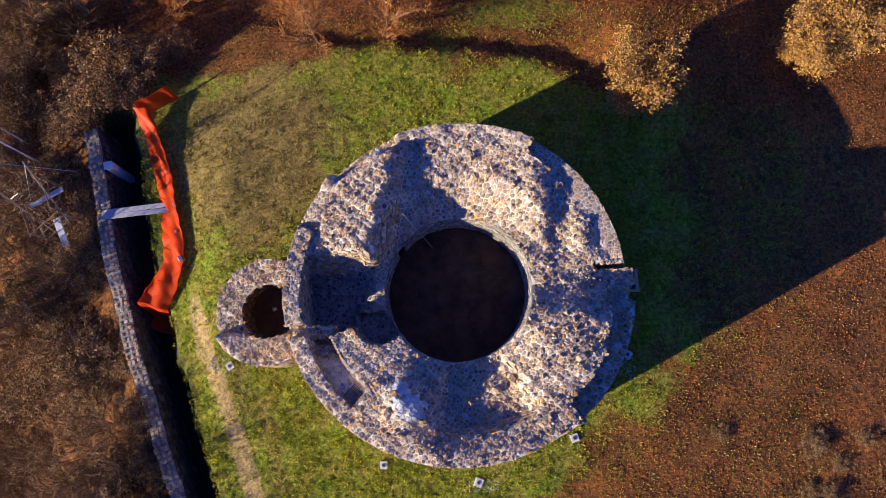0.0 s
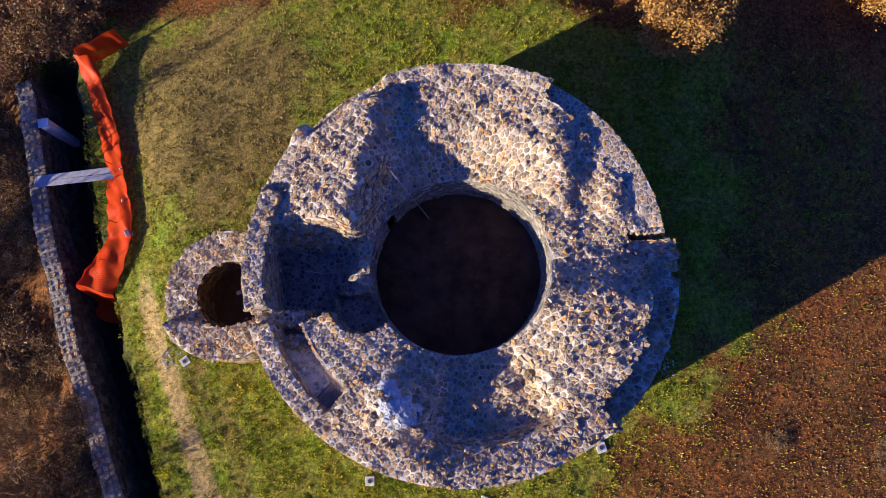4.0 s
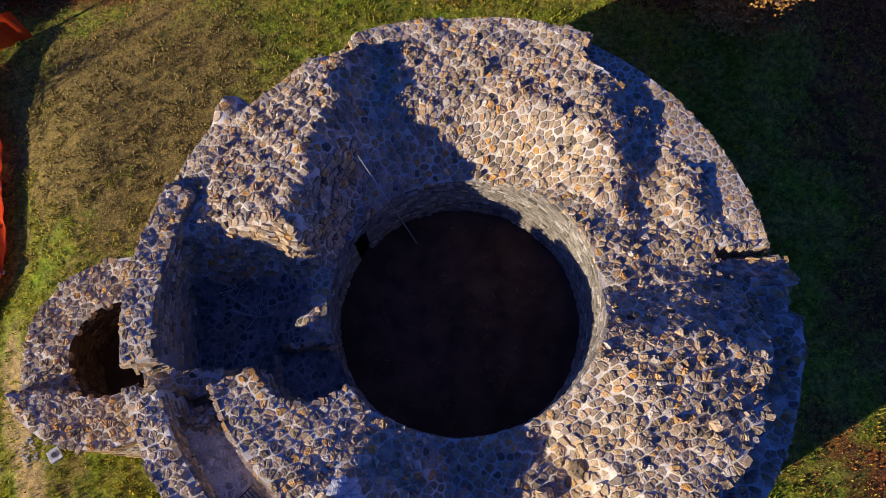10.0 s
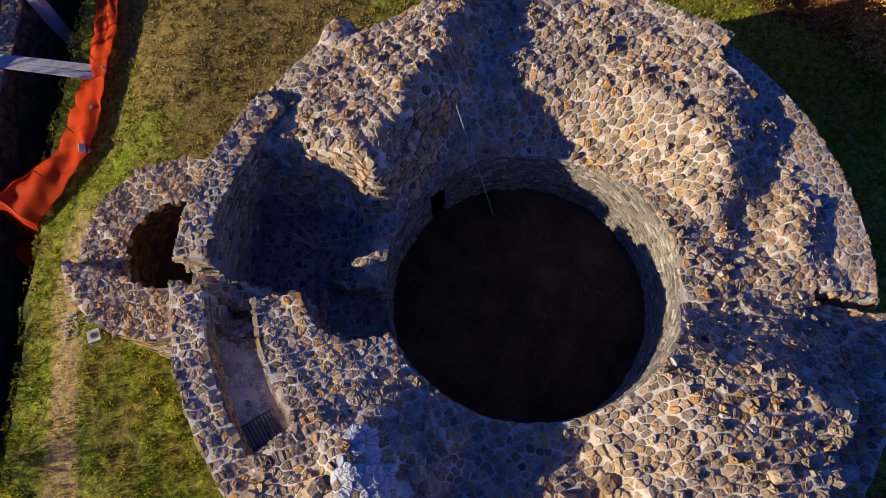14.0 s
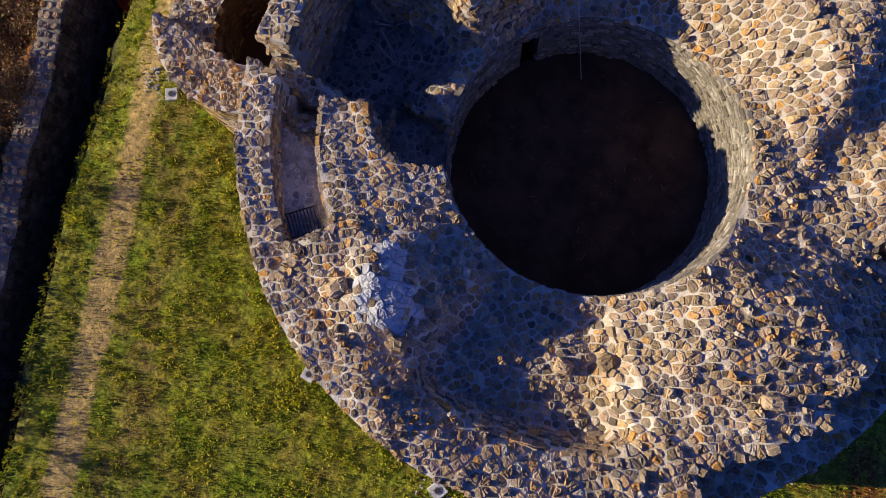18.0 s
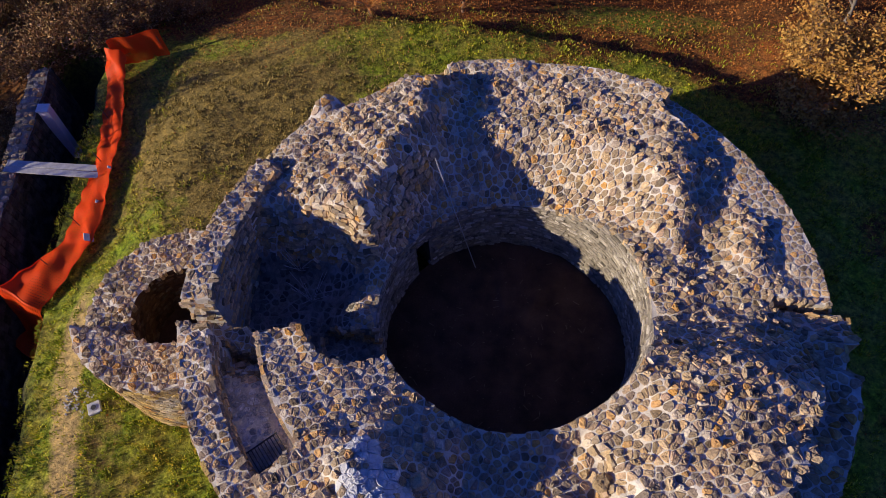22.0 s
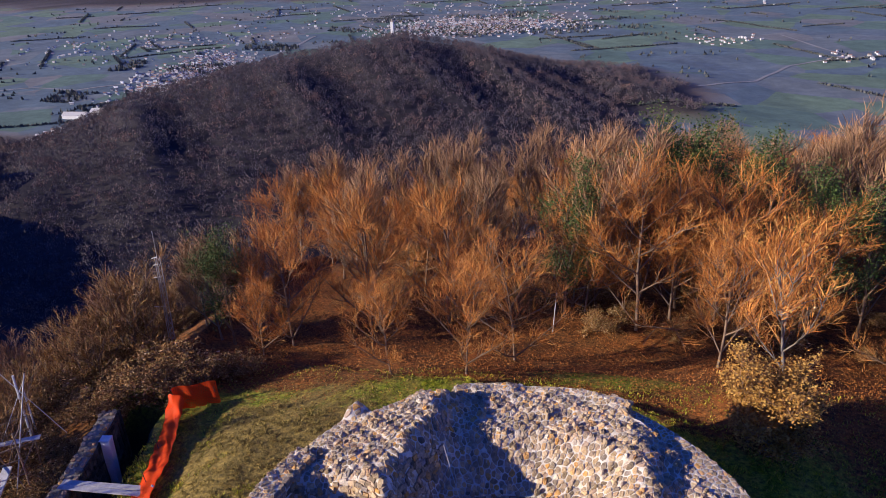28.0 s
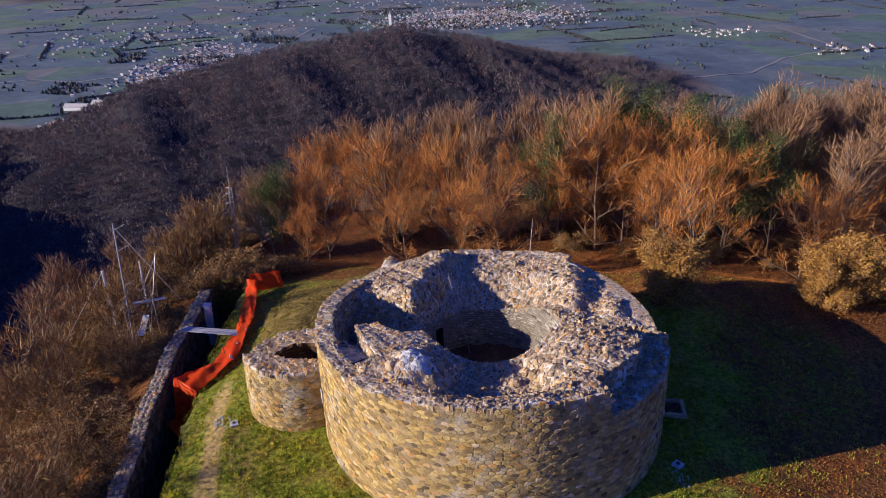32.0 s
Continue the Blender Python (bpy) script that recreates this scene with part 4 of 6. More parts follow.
    part("stair_paving", stair_pile.mesh("stair_paving", M_LIMED), tower, "lime-washed stair stones", "stuff")
    part("rubble", mesh_of("rubble", swell(pile.v), pile.f, M_STONE), tower, "grey and ochre rubble stones", "stuff")
    for st, fs, c in near:
        ob = part("stone", mesh_of("stone", st, fs, M_STONE_PIECE), tower)
        ob.location = c
    # outer face
    def top_edge(a):
        return float(top_height(6.08 * math.cos(math.radians(a)), 6.08 * math.sin(math.radians(a))))
    edge = {int(a): top_edge(a) for a in range(-5, 366)}
    face = Pile()
    PIECES.clear()
    rubble_face(face, R_OUT * 1.011, -0.6, lambda a: edge[int(a)], 21, 0.25, 0.60, 0.022, 0.014, 0.014, skip=wall_holes, pieces=lambda a, z: 228 < a < 262 and z > 1.6)
    part("facing", mesh_of("facing", swell(face.v), face.f, M_FACE), tower, "coursed warm ochre facing stones", "stuff")
    for vs, fs in PIECES:
        part("facing_stone", mesh_of("facing_stone", swell(vs), fs, M_FACE_PIECE), tower)
    # pit wall
    rim = {int(a): float(top_height(2.82 * math.cos(math.radians(a)), 2.82 * math.sin(math.radians(a)))) for a in range(-5, 366)}
    pit = Pile()
    course_wall(pit, R_IN, 0, 360, 0.85, lambda a: rim[int(a)], 22, -1, (0, 0), 0.035, (0.13, 0.32), (0.08, 0.14), skip=lambda a, z: DOOR_A0 - 1 < a < DOOR_A1 + 1 and z < DOOR_TOP)
    part("pit_lining", pit.mesh("pit_lining", M_PALE), tower, "pale small coursed stones lining the pit", "stuff")
    # chamber side of the thin wall
    ch = Pile()
    course_wall(ch, RING_WALL, 160, 192, FLOOR_Z, lambda a: 3.9 + 0.35 * float(smooth01(158, 195, a)), 23, -1, (0, 0), 0.03, (0.18, 0.4), (0.1, 0.18))
    course_wall(ch, RING_WALL, 199, 230, 2.4, lambda a: 4.25, 24, -1, (0, 0), 0.03, (0.18, 0.4), (0.1, 0.18))
    part("chamber_lining", ch.mesh("chamber_lining", M_STONE), tower, "shaded chamber wall stones", "stuff")


def wall_holes(a, z):
    """Putlog holes in the outer face."""
    return any(abs(a - ha) < 1.3 and abs(z - hz) < 0.13 for ha, hz in ((225, 3.2), (232, 2.0), (243, 2.9), (215, 1.7), (256, 1.6), (268, 2.6)))


build_tower()

# ---- small round turret against the tower ----
T_C, T_R, T_IN, T_TOP = (-7.3, -1.72), 2.08, 1.08, 2.35


def build_turret():
    t = thing("stair_turret", "low half-round rubble-stone turret built against the tower", "turret", at=(*T_C, 0))
    na, nr = 160, 14
    vs, fs = [], []
    az = np.linspace(0, 2 * np.pi, na, endpoint=False)
    prof = [(T_R * 1.04, -0.6), (T_R * 1.01, T_TOP - 0.9)] + [(T_IN + (T_R - T_IN) * (1 - i / 8), None) for i in range(9)] + [(T_IN, 0.3)]

    def tz(x, y):
        return T_TOP - 0.5 + 0.7 * smooth01(-0.80, -0.98, y) + 0.06 * lumps(x, y, 0.5, 2.0)
    for rad, z in prof:
        for a in az:
            x, y = rad * math.cos(a), rad * math.sin(a)
            vs.append((x, y, float(tz(x, y)) if z is None else z))
    for k in range(len(prof) - 1):
        for i in range(na):
            j = (i + 1) % na
            fs.append((k * na + i, k * na + j, (k + 1) * na + j, (k + 1) * na + i))
    me = mesh_of("core", vs, fs, M_MORTAR_FACE)
    # the shaft's inner face takes the dark floor colour, as shade
    me.materials.append(M_EARTH)
    me.materials.append(M_MORTAR)
    me.polygons.foreach_set("material_index", [0] * na + [2] * (len(fs) - 2 * na) + [1] * na)
    part("core", me, t, "lime mortar core")
    vs = [(0, 0, 0.36)] + [(T_IN * 1.02 * math.cos(a), T_IN * 1.02 * math.sin(a), 0.33) for a in az[::4]]
    part("shaft_floor", mesh_of("shaft_floor", vs, [(0, i + 1, (i + 1) % 40 + 1) for i in range(40)], M_EARTH), t, "dark earth floor")
    pts = scatter((-2.3, -2.3, 2.3, 2.3), 0.15, 0.48, 5)
    pile = Pile()
    for poly, (px, py) in zip(cells_of(pts, 0.32), pts):
        rr = math.hypot(px, py)
        if not (T_IN < rr < T_R + 0.01) or len(poly) < 4 or math.hypot(px + T_C[0] - CX, py + T_C[1] - CY) < R_OUT + 0.05:
            continue
        st, fs = cobble(poly, (px, py), 0, (0, 0), rng.uniform(0.01, 0.045), 0.017, rng.uniform(-0.14, 0.14, 2))
        z = float(tz(px, py))
        pile.add([(x + px, y + py, w + z) for x, y, w in st], fs)
    part("rubble", pile.mesh("rubble", M_STONE), t, "grey rubble stones", "stuff")
    face = Pile()
    rubble_face(face, T_R * 1.038, -0.6, lambda a: T_TOP - 0.53 + (0.7 if 207 < a < 333 else 0), 31, 0.22, 0.60, 0.022, 0.013, 0.027, span=(55, 305))
    part("facing", face.mesh("facing", M_FACE), t, "coursed ochre facing stones", "stuff")
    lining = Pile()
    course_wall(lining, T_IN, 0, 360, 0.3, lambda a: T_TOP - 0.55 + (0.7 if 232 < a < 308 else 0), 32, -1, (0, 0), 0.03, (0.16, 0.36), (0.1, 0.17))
    part("shaft_lining", lining.mesh("shaft_lining", M_SHAFT_SHADE), t, "brown stones lining the shaft, darkened for its shade", "stuff")


build_turret()


# ---- long retaining wall above the slope ----
def along(line, step):
    out = []
    for (ax, ay), (bx, by) in zip(line, line[1:]):
        n = max(1, int(math.hypot(bx - ax, by - ay) / step))
        out += [(ax + (bx - ax) * i / n, ay + (by - ay) * i / n) for i in range(n)]
    return out + [line[-1]]


def build_retaining_wall():
    w = thing("retaining_wall", "long low rubble retaining wall with a weathered stone top", "wall", kind="structure")
    pts = along(WALL_LINE, 0.25)
    half = 0.31
    vs, fs = [], []
    for i, (x, y) in enumerate(pts):
        x2, y2 = pts[min(i + 1, len(pts) - 1)]
        x1, y1 = pts[max(i - 1, 0)]
        d = Vector((x2 - x1, y2 - y1)).normalized()
        n = Vector((-d.y, d.x))
        top = -0.38 + 0.07 * math.sin(i * 0.37) + 0.04 * math.sin(i * 1.3)
        for off, z in ((half * 1.1, -3.4), (half, top - 0.03), (0, top), (-half, top - 0.03), (-half * 1.15, -3.4)):
            vs.append((x + n.x * off, y + n.y * off, z))
    for i in range(len(pts) - 1):
        for k in range(4):
            fs.append((i * 5 + k, (i + 1) * 5 + k, (i + 1) * 5 + k + 1, i * 5 + k + 1))
    fs.append((4, 3, 2, 1, 0))
    fs.append(tuple((len(pts) - 1) * 5 + k for k in range(5)))
    # sides take the stone darkened for shade, the top keeps wall mortar
    me = mesh_of("core", vs, fs, M_SHADE_STONE)
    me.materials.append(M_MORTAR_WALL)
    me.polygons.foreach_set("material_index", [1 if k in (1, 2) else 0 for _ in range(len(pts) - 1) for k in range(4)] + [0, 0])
    part("core", me, w, "earthy lime mortar core")
    pile, sides = Pile(), Pile()
    r = np.random.default_rng(8)
    for i in range(len(pts) - 1):
        x, y = pts[i]
        d = Vector((pts[i + 1][0] - x, pts[i + 1][1] - y)).normalized()
        n = Vector((-d.y, d.x))
        top = -0.38 + 0.07 * math.sin(i * 0.37) + 0.04 * math.sin(i * 1.3)
        for off in (-0.21, 0.0, 0.21):
            off += r.uniform(-0.03, 0.03)
            l, b = r.uniform(0.09, 0.13), r.uniform(0.075, 0.11)
            poly = [(l * sx * r.uniform(0.75, 1), b * sy * r.uniform(0.75, 1)) for sx, sy in ((-1, -0.6), (-0.4, -1), (0.6, -1), (1, -0.3), (0.9, 0.7), (0.1, 1), (-0.8, 0.8))]
            poly = [(d.x * px + n.x * py, d.y * px + n.y * py) for px, py in poly]
            st, fs2 = cobble(poly, (0, 0), 0, (0, 0), r.uniform(0.012, 0.05), 0.005, r.uniform(-0.12, 0.12, 2))
            c = (x + n.x * off + r.uniform(-0.03, 0.03), y + n.y * off + r.uniform(-0.03, 0.03), top)
            pile.add([(a + c[0], b2 + c[1], z + c[2]) for a, b2, z in st], fs2)
        for side in (1, -1):
            z = -3.0
            while z < top - 0.16:
                h = r.uniform(0.13, 0.22)
                wdt = r.uniform(0.17, 0.24)
                c = Vector((x + n.x * side * half * 1.04, y + n.y * side * half * 1.04, z + h / 2))
                turn = Matrix((d.to_3d(), n.to_3d(), (0, 0, 1))).transposed()
                sides.box(c, (wdt, 0.07, h * 0.88), turn @ Matrix.Rotation(r.uniform(-0.06, 0.06), 3, "Y"), 0.94)
                z += h
    part("coping", pile.mesh("coping", M_STONE), w, "grey and brown rubble stones", "stuff")
    part("wall_facing", sides.mesh("wall_facing", M_SHADE_STONE), w, "dark stones of the wall's faces, shade in their colour", "stuff")


build_retaining_wall()

# ---- orange safety net ----
NET_GROUND = [(-13.55, 7.5), (-12.95, 5.8), (-12.5, 4.5), (-12.22, 3.1), (-11.78, 1.6), (-11.72, 0.7), (-12.0, -0.4), (-12.4, -1.4), (-12.85, -2.35)]
NET_TOP = [(-14.2, 7.55), (-13.65, 5.8), (-13.3, 4.6), (-12.93, 3.17), (-12.7, 1.5), (-12.66, 0.6), (-13.1, -0.2), (-13.5, -1.0), (-13.72, -2.05)]


def resample(line, n):
    p = np.array(line)
    d = np.concatenate([[0], np.cumsum(np.hypot(*np.diff(p, axis=0).T))])
    t = np.linspace(0, d[-1], n)
    q = np.stack([np.interp(t, d, p[:, k]) for k in (0, 1)], -1)
    for _ in range(4):                         # ease the corners
        q[1:-1] = (q[:-2] + 2 * q[1:-1] + q[2:]) / 4
    return q


def build_net():
    net = thing("safety_net", "sagging bright orange plastic safety mesh leaning over the ditch edge", "barrier net")
    n, rows = 150, 19
    low, top = resample(NET_GROUND, n), resample(NET_TOP, n)
    lift = np.interp(np.linspace(0, 1, n), (0, 0.1, 0.2, 0.45, 0.7, 0.85, 1), (0.6, 0.12, 0.02, 0.02, 0.05, 0.30, 0.55))
    rear = np.interp(np.linspace(0, 1, n), (0, 0.08, 0.2, 0.7, 0.85, 1), (0.5, 0.34, 0.27, 0.27, 0.15, 0.02))
    base = ground(low[:, 0], low[:, 1]) + 0.05
    P = []
    for i in range(n):
        col = []
        for k in range(rows):
            t = k / (rows - 1)
            x, y = low[i] + (top[i] - low[i]) * t
            fold = 0.05 * math.sin(i * 0.21 + 3 * t) * math.sin(math.pi * t) + 0.03 * math.sin(i * 0.55 - 4 * t) * t + 0.025 * math.sin(i * 0.13 + 9 * t)
            col.append((x + 0.02 * math.sin(i * 0.7 + 5 * t), y + 0.03 * math.sin(i * 0.3 + 7 * t), base[i] + lift[i] * t ** 0.8 + rear[i] * (1 - t) + 0.04 * math.sin(math.pi * t) + fold))
        P.append(col)
    # the standing panel at the north end
    Q = []
    for i in range(24):
        f = i / 23
        x, y = -13.95 + 1.4 * f, 7.45 + 0.85 * f
        g = ground_at(x, y)
        Q.append([(x - 0.12 * k / 14 + 0.03 * math.sin(i * 0.6 + k * 0.3), y + 0.22 * k / 14 + 0.03 * math.sin(i * 0.5), g + 0.04 + 0.85 * k / 14 + 0.03 * math.sin(i * 0.4)) for k in range(15)])
    # the skirt that hangs into the ditch at the south end
    S = []
    for i in range(34):
        a = Vector(P[n - 34 + i][rows - 1])
        f = i / 33
        S.append([tuple(a + Vector((-0.10 * k / 9 * f - 0.02 * math.sin(i * 0.5), -0.15 * k / 9 * f, -(0.25 + 0.75 * f) * k / 9))) for k in range(10)])

    def strips(grid, name_run):
        w = 0.027
        for i0 in range(0, len(grid) - 1, name_run):
            pile = Pile()
            for i in range(i0, min(i0 + name_run, len(grid))):
                m = len(grid[i])
                for k in range(m):
                    a = Vector(grid[i][k])
                    up = (Vector(grid[i][min(k + 1, m - 1)]) - Vector(grid[i][max(k - 1, 0)])).normalized()
                    s2 = (Vector(grid[min(i + 1, len(grid) - 1)][k]) - Vector(grid[max(i - 1, 0)][k])).normalized()
                    if k + 1 < m:
                        b = Vector(grid[i][k + 1])
                        pile.add([tuple(a - s2 * w), tuple(a + s2 * w), tuple(b + s2 * w), tuple(b - s2 * w)], [(0, 1, 2, 3)])
                    if i + 1 < len(grid):
                        b = Vector(grid[i + 1][k])
                        e = up * w * (1.2 if k in (0, m - 1) else 0.75)
                        pile.add([tuple(a - e), tuple(b - e), tuple(b + e), tuple(a + e)], [(0, 1, 2, 3)])
            ob = part("mesh_panel", pile.mesh("mesh_panel", M_NET), net, "orange plastic mesh")
            ob.modifiers.new("thick", "SOLIDIFY").thickness = 0.005
    strips(P, 38)
    strips(Q, 24)
    strips(S, 34)
    for k, name in ((rows - 1, "top_cord"), (0, "bottom_cord")):
        cord = Pile()
        cord.tube([P[i][k] for i in range(0, len(P), 3)], 0.012, 5)
        part(name, cord.mesh(name, M_NET), net, "orange cord")


build_net()

# ---- things on the site ----
def bar(name, a, b, rad, mat, parent, label="", sides=8):
    p = Pile()
    p.tube([a, b], rad, sides)
    return part(name, p.mesh(name, mat), parent, label)


def slab(name, c, size, turn, mat, parent, label="", bevel=0.008):
    bm = bmesh.new()
    bmesh.ops.create_cube(bm, size=1.0)
    bmesh.ops.scale(bm, vec=size, verts=bm.verts)
    if bevel:
        bmesh.ops.bevel(bm, geom=bm.edges[:], offset=bevel, segments=1, affect="EDGES")
    me = bpy.data.meshes.new(name)
    bm.to_mesh(me)
    bm.free()
    me.materials.append(mat)
    ob = part(name, me, parent, label)
    ob.matrix_basis = Matrix.Translation(c) @ turn.to_4x4()
    return ob


def net_posts():
    for x, y in ((-12.6, 8.3), (-13.9, 7.5), (-13.3, 5.2), (-12.6, 3.4), (-12.3, 1.2), (-12.5, -0.2), (-13.4, -1.2), (-13.7, -2.1)):
        post = thing("iron_post", "thin rusty iron rod holding up the orange net", "post", "net posts", at=(x, y, ground_at(x, y)))
        bar("rod", (0, 0, -0.2), (-0.12, 0.03, 0.75), 0.012, M_DARK, post)


def gangway():
    g = thing("gangway", "grey weathered scaffold boards bridging the ditch", "boards", at=(-14.0, 2.95, -0.45))
    ang = math.atan2(0.34, 2.75)
    for i, off in enumerate((-0.115, 0.115)):
        turn = Matrix.Rotation(ang + 0.012 * i, 3, "Z") @ Matrix.Rotation(0.085, 3, "Y")
        c = Matrix.Rotation(ang, 3, "Z") @ Vector((0.02 * i, off, 0))
        b = slab("board", c, (2.85, 0.215, 0.045), turn, M_WOOD_GREY, g)
        for s in (-1, 1):
            slab("end_band", (s * 1.38, 0, 0.002), (0.03, 0.219, 0.05), Matrix.Identity(3), M_STEEL, b, "metal end band", 0)


def white_panel():
    z = ground_at(-15.35, 5.0)
    w = thing("white_crate", "upright white plastic crate against the retaining wall", "crate", at=(-15.30, 5.0, z))
    h = -0.28 - z
    slab("body", (0, 0, h / 2), (0.34, 0.30, h), Matrix.Rotation(0.06, 3, "Y") @ Matrix.Rotation(0.2, 3, "Z"), M_WHITE, w, "", 0.02)
    slab("lid", (0.05, 0, h + 0.012), (0.38, 0.34, 0.05), Matrix.Rotation(0.06, 3, "Y") @ Matrix.Rotation(0.2, 3, "Z"), M_WHITE, w, "flat white lid", 0.012)


def signs():
    for x, y, z, w, h, yaw in ((-11.80, 0.80, -0.30, 0.24, 0.26, 0.5), (-12.10, 2.0, -0.38, 0.10, 0.14, 0.1), (-12.25, 3.2, -0.36, 0.08, 0.12, 0.3)):
        s = thing("notice_sheet", "small white plastic notice hung on the orange net", "sign", "notices on the net", at=(x, y, z))
        slab("sheet", (0, 0, 0), (0.02, w, h), Matrix.Rotation(yaw, 3, "Z") @ Matrix.Rotation(-0.75, 3, "Y"), M_WHITE, s, "", 0)


def ground_lights():
    for n, (x, y, s) in enumerate(((-3.02, -7.75, 0.30), (4.61, -6.77, 0.32), (-9.38, -3.78, 0.30), (6.89, -3.51, 0.32), (0.75, -8.45, 0.34))):
        g = thing("ground_floodlight", "round floodlight set in a small square concrete block on the grass", "light", "floodlights round the tower", at=(x, y, ground_at(x, y)))
        turn = Matrix.Rotation(0.3 * n, 3, "Z")
        slab("concrete_block", (0, 0, 0.02), (s, s, 0.14), turn, M_RENDER_WHITE, g, "", 0.012)
        bar("rim", (0, 0, 0.08), (0, 0, 0.105), 0.085, M_STEEL, g, "metal rim", 16)
        bar("lens", (0, 0, 0.09), (0, 0, 0.111), 0.062, M_DARK, g, "dark glass lens", 16)
    for x, y, sx, sy in ((0.95, -8.55, 0.6, 0.28), (-9.75, -3.7, 0.5, 0.35), (6.85, -3.95, 0.35, 0.6)):
        p = thing("stone_scatter", "pale worn stones and gravel trodden into the grass", "stones", "worn patches by the lights", at=(x, y, ground_at(x, y)))
        r = random.Random(int(x * 10))
        pile = Pile()
        for _ in range(60):
            c = (r.uniform(-sx, sx), r.uniform(-sy, sy), 0.01)
            st, fs = cobble([(math.cos(k) * 0.028 * r.uniform(0.6, 1.3), math.sin(k) * 0.028 * r.uniform(0.6, 1.3)) for k in (0, 1.2, 2.3, 3.5, 5)], (0, 0), 0, (0, 0), r.uniform(0.004, 0.015), 0.0, (0, 0))
            pile.add([(a + c[0], b + c[1], z + c[2]) for a, b, z in st], fs)
        part("gravel", pile.mesh("gravel", M_RENDER_WHITE), p, "pale gravel", "stuff")


def capstone_block():
    """Loose squared blocks by the stump on the south-west of the broken top."""
    r = random.Random(3)
    for x, y, l, w, h, yaw in ((-2.42, -4.42, 0.42, 0.30, 0.24, 0.95), (-1.16, -4.72, 0.32, 0.26, 0.2, 0.3), (-1.02, -3.86, 0.30, 0.26, 0.22, 0.6), (1.36, -3.7, 0.34, 0.28, 0.2, 0.2), (4.25, -2.6, 0.42, 0.26, 0.18, 0.4), (1.95, -3.3, 0.3, 0.28, 0.18, 0.9)):
        b = thing("stone_block", "loose squared ochre block lying on the tower top", "stone", "loose blocks on the tower", at=(CX + x, CY + y, float(top_height(x, y)) - 0.02))
        poly = [(l / 2 * sx * r.uniform(0.85, 1), w / 2 * sy * r.uniform(0.85, 1)) for sx, sy in ((-1, -0.7), (-0.7, -1), (0.75, -1), (1, -0.6), (1, 0.8), (0.6, 1), (-0.8, 1), (-1, 0.6))]
        st, fs = cobble(poly, (0, 0), 0, (0, 0), h, 0.0, (r.uniform(-0.15, 0.15), r.uniform(-0.15, 0.15)))
        ob = part("block", mesh_of("block", st, fs, M_STONE_PIECE), b)
        ob.rotation_euler = (0, 0, yaw)


def stair_grating():
    a = math.radians(226)
    x, y = CX + 5.3 * math.cos(a), CY + 5.3 * math.sin(a)
    g = thing("iron_grating", "dark iron grating laid over the stair head", "grating", at=(x, y, 4.08))
    turn = Matrix.Rotation(a, 3, "Z")
    for i in range(12):
        c = turn @ Vector((-0.33 + 0.06 * i, 0, 0))
        slab("bar", c, (0.014, 0.42, 0.03), turn, M_DARK, g, "", 0)
    for s in (-1, 1):
        slab("side_bar", turn @ Vector((0, 0.21 * s, 0)), (0.7, 0.02, 0.034), turn, M_DARK, g, "", 0)


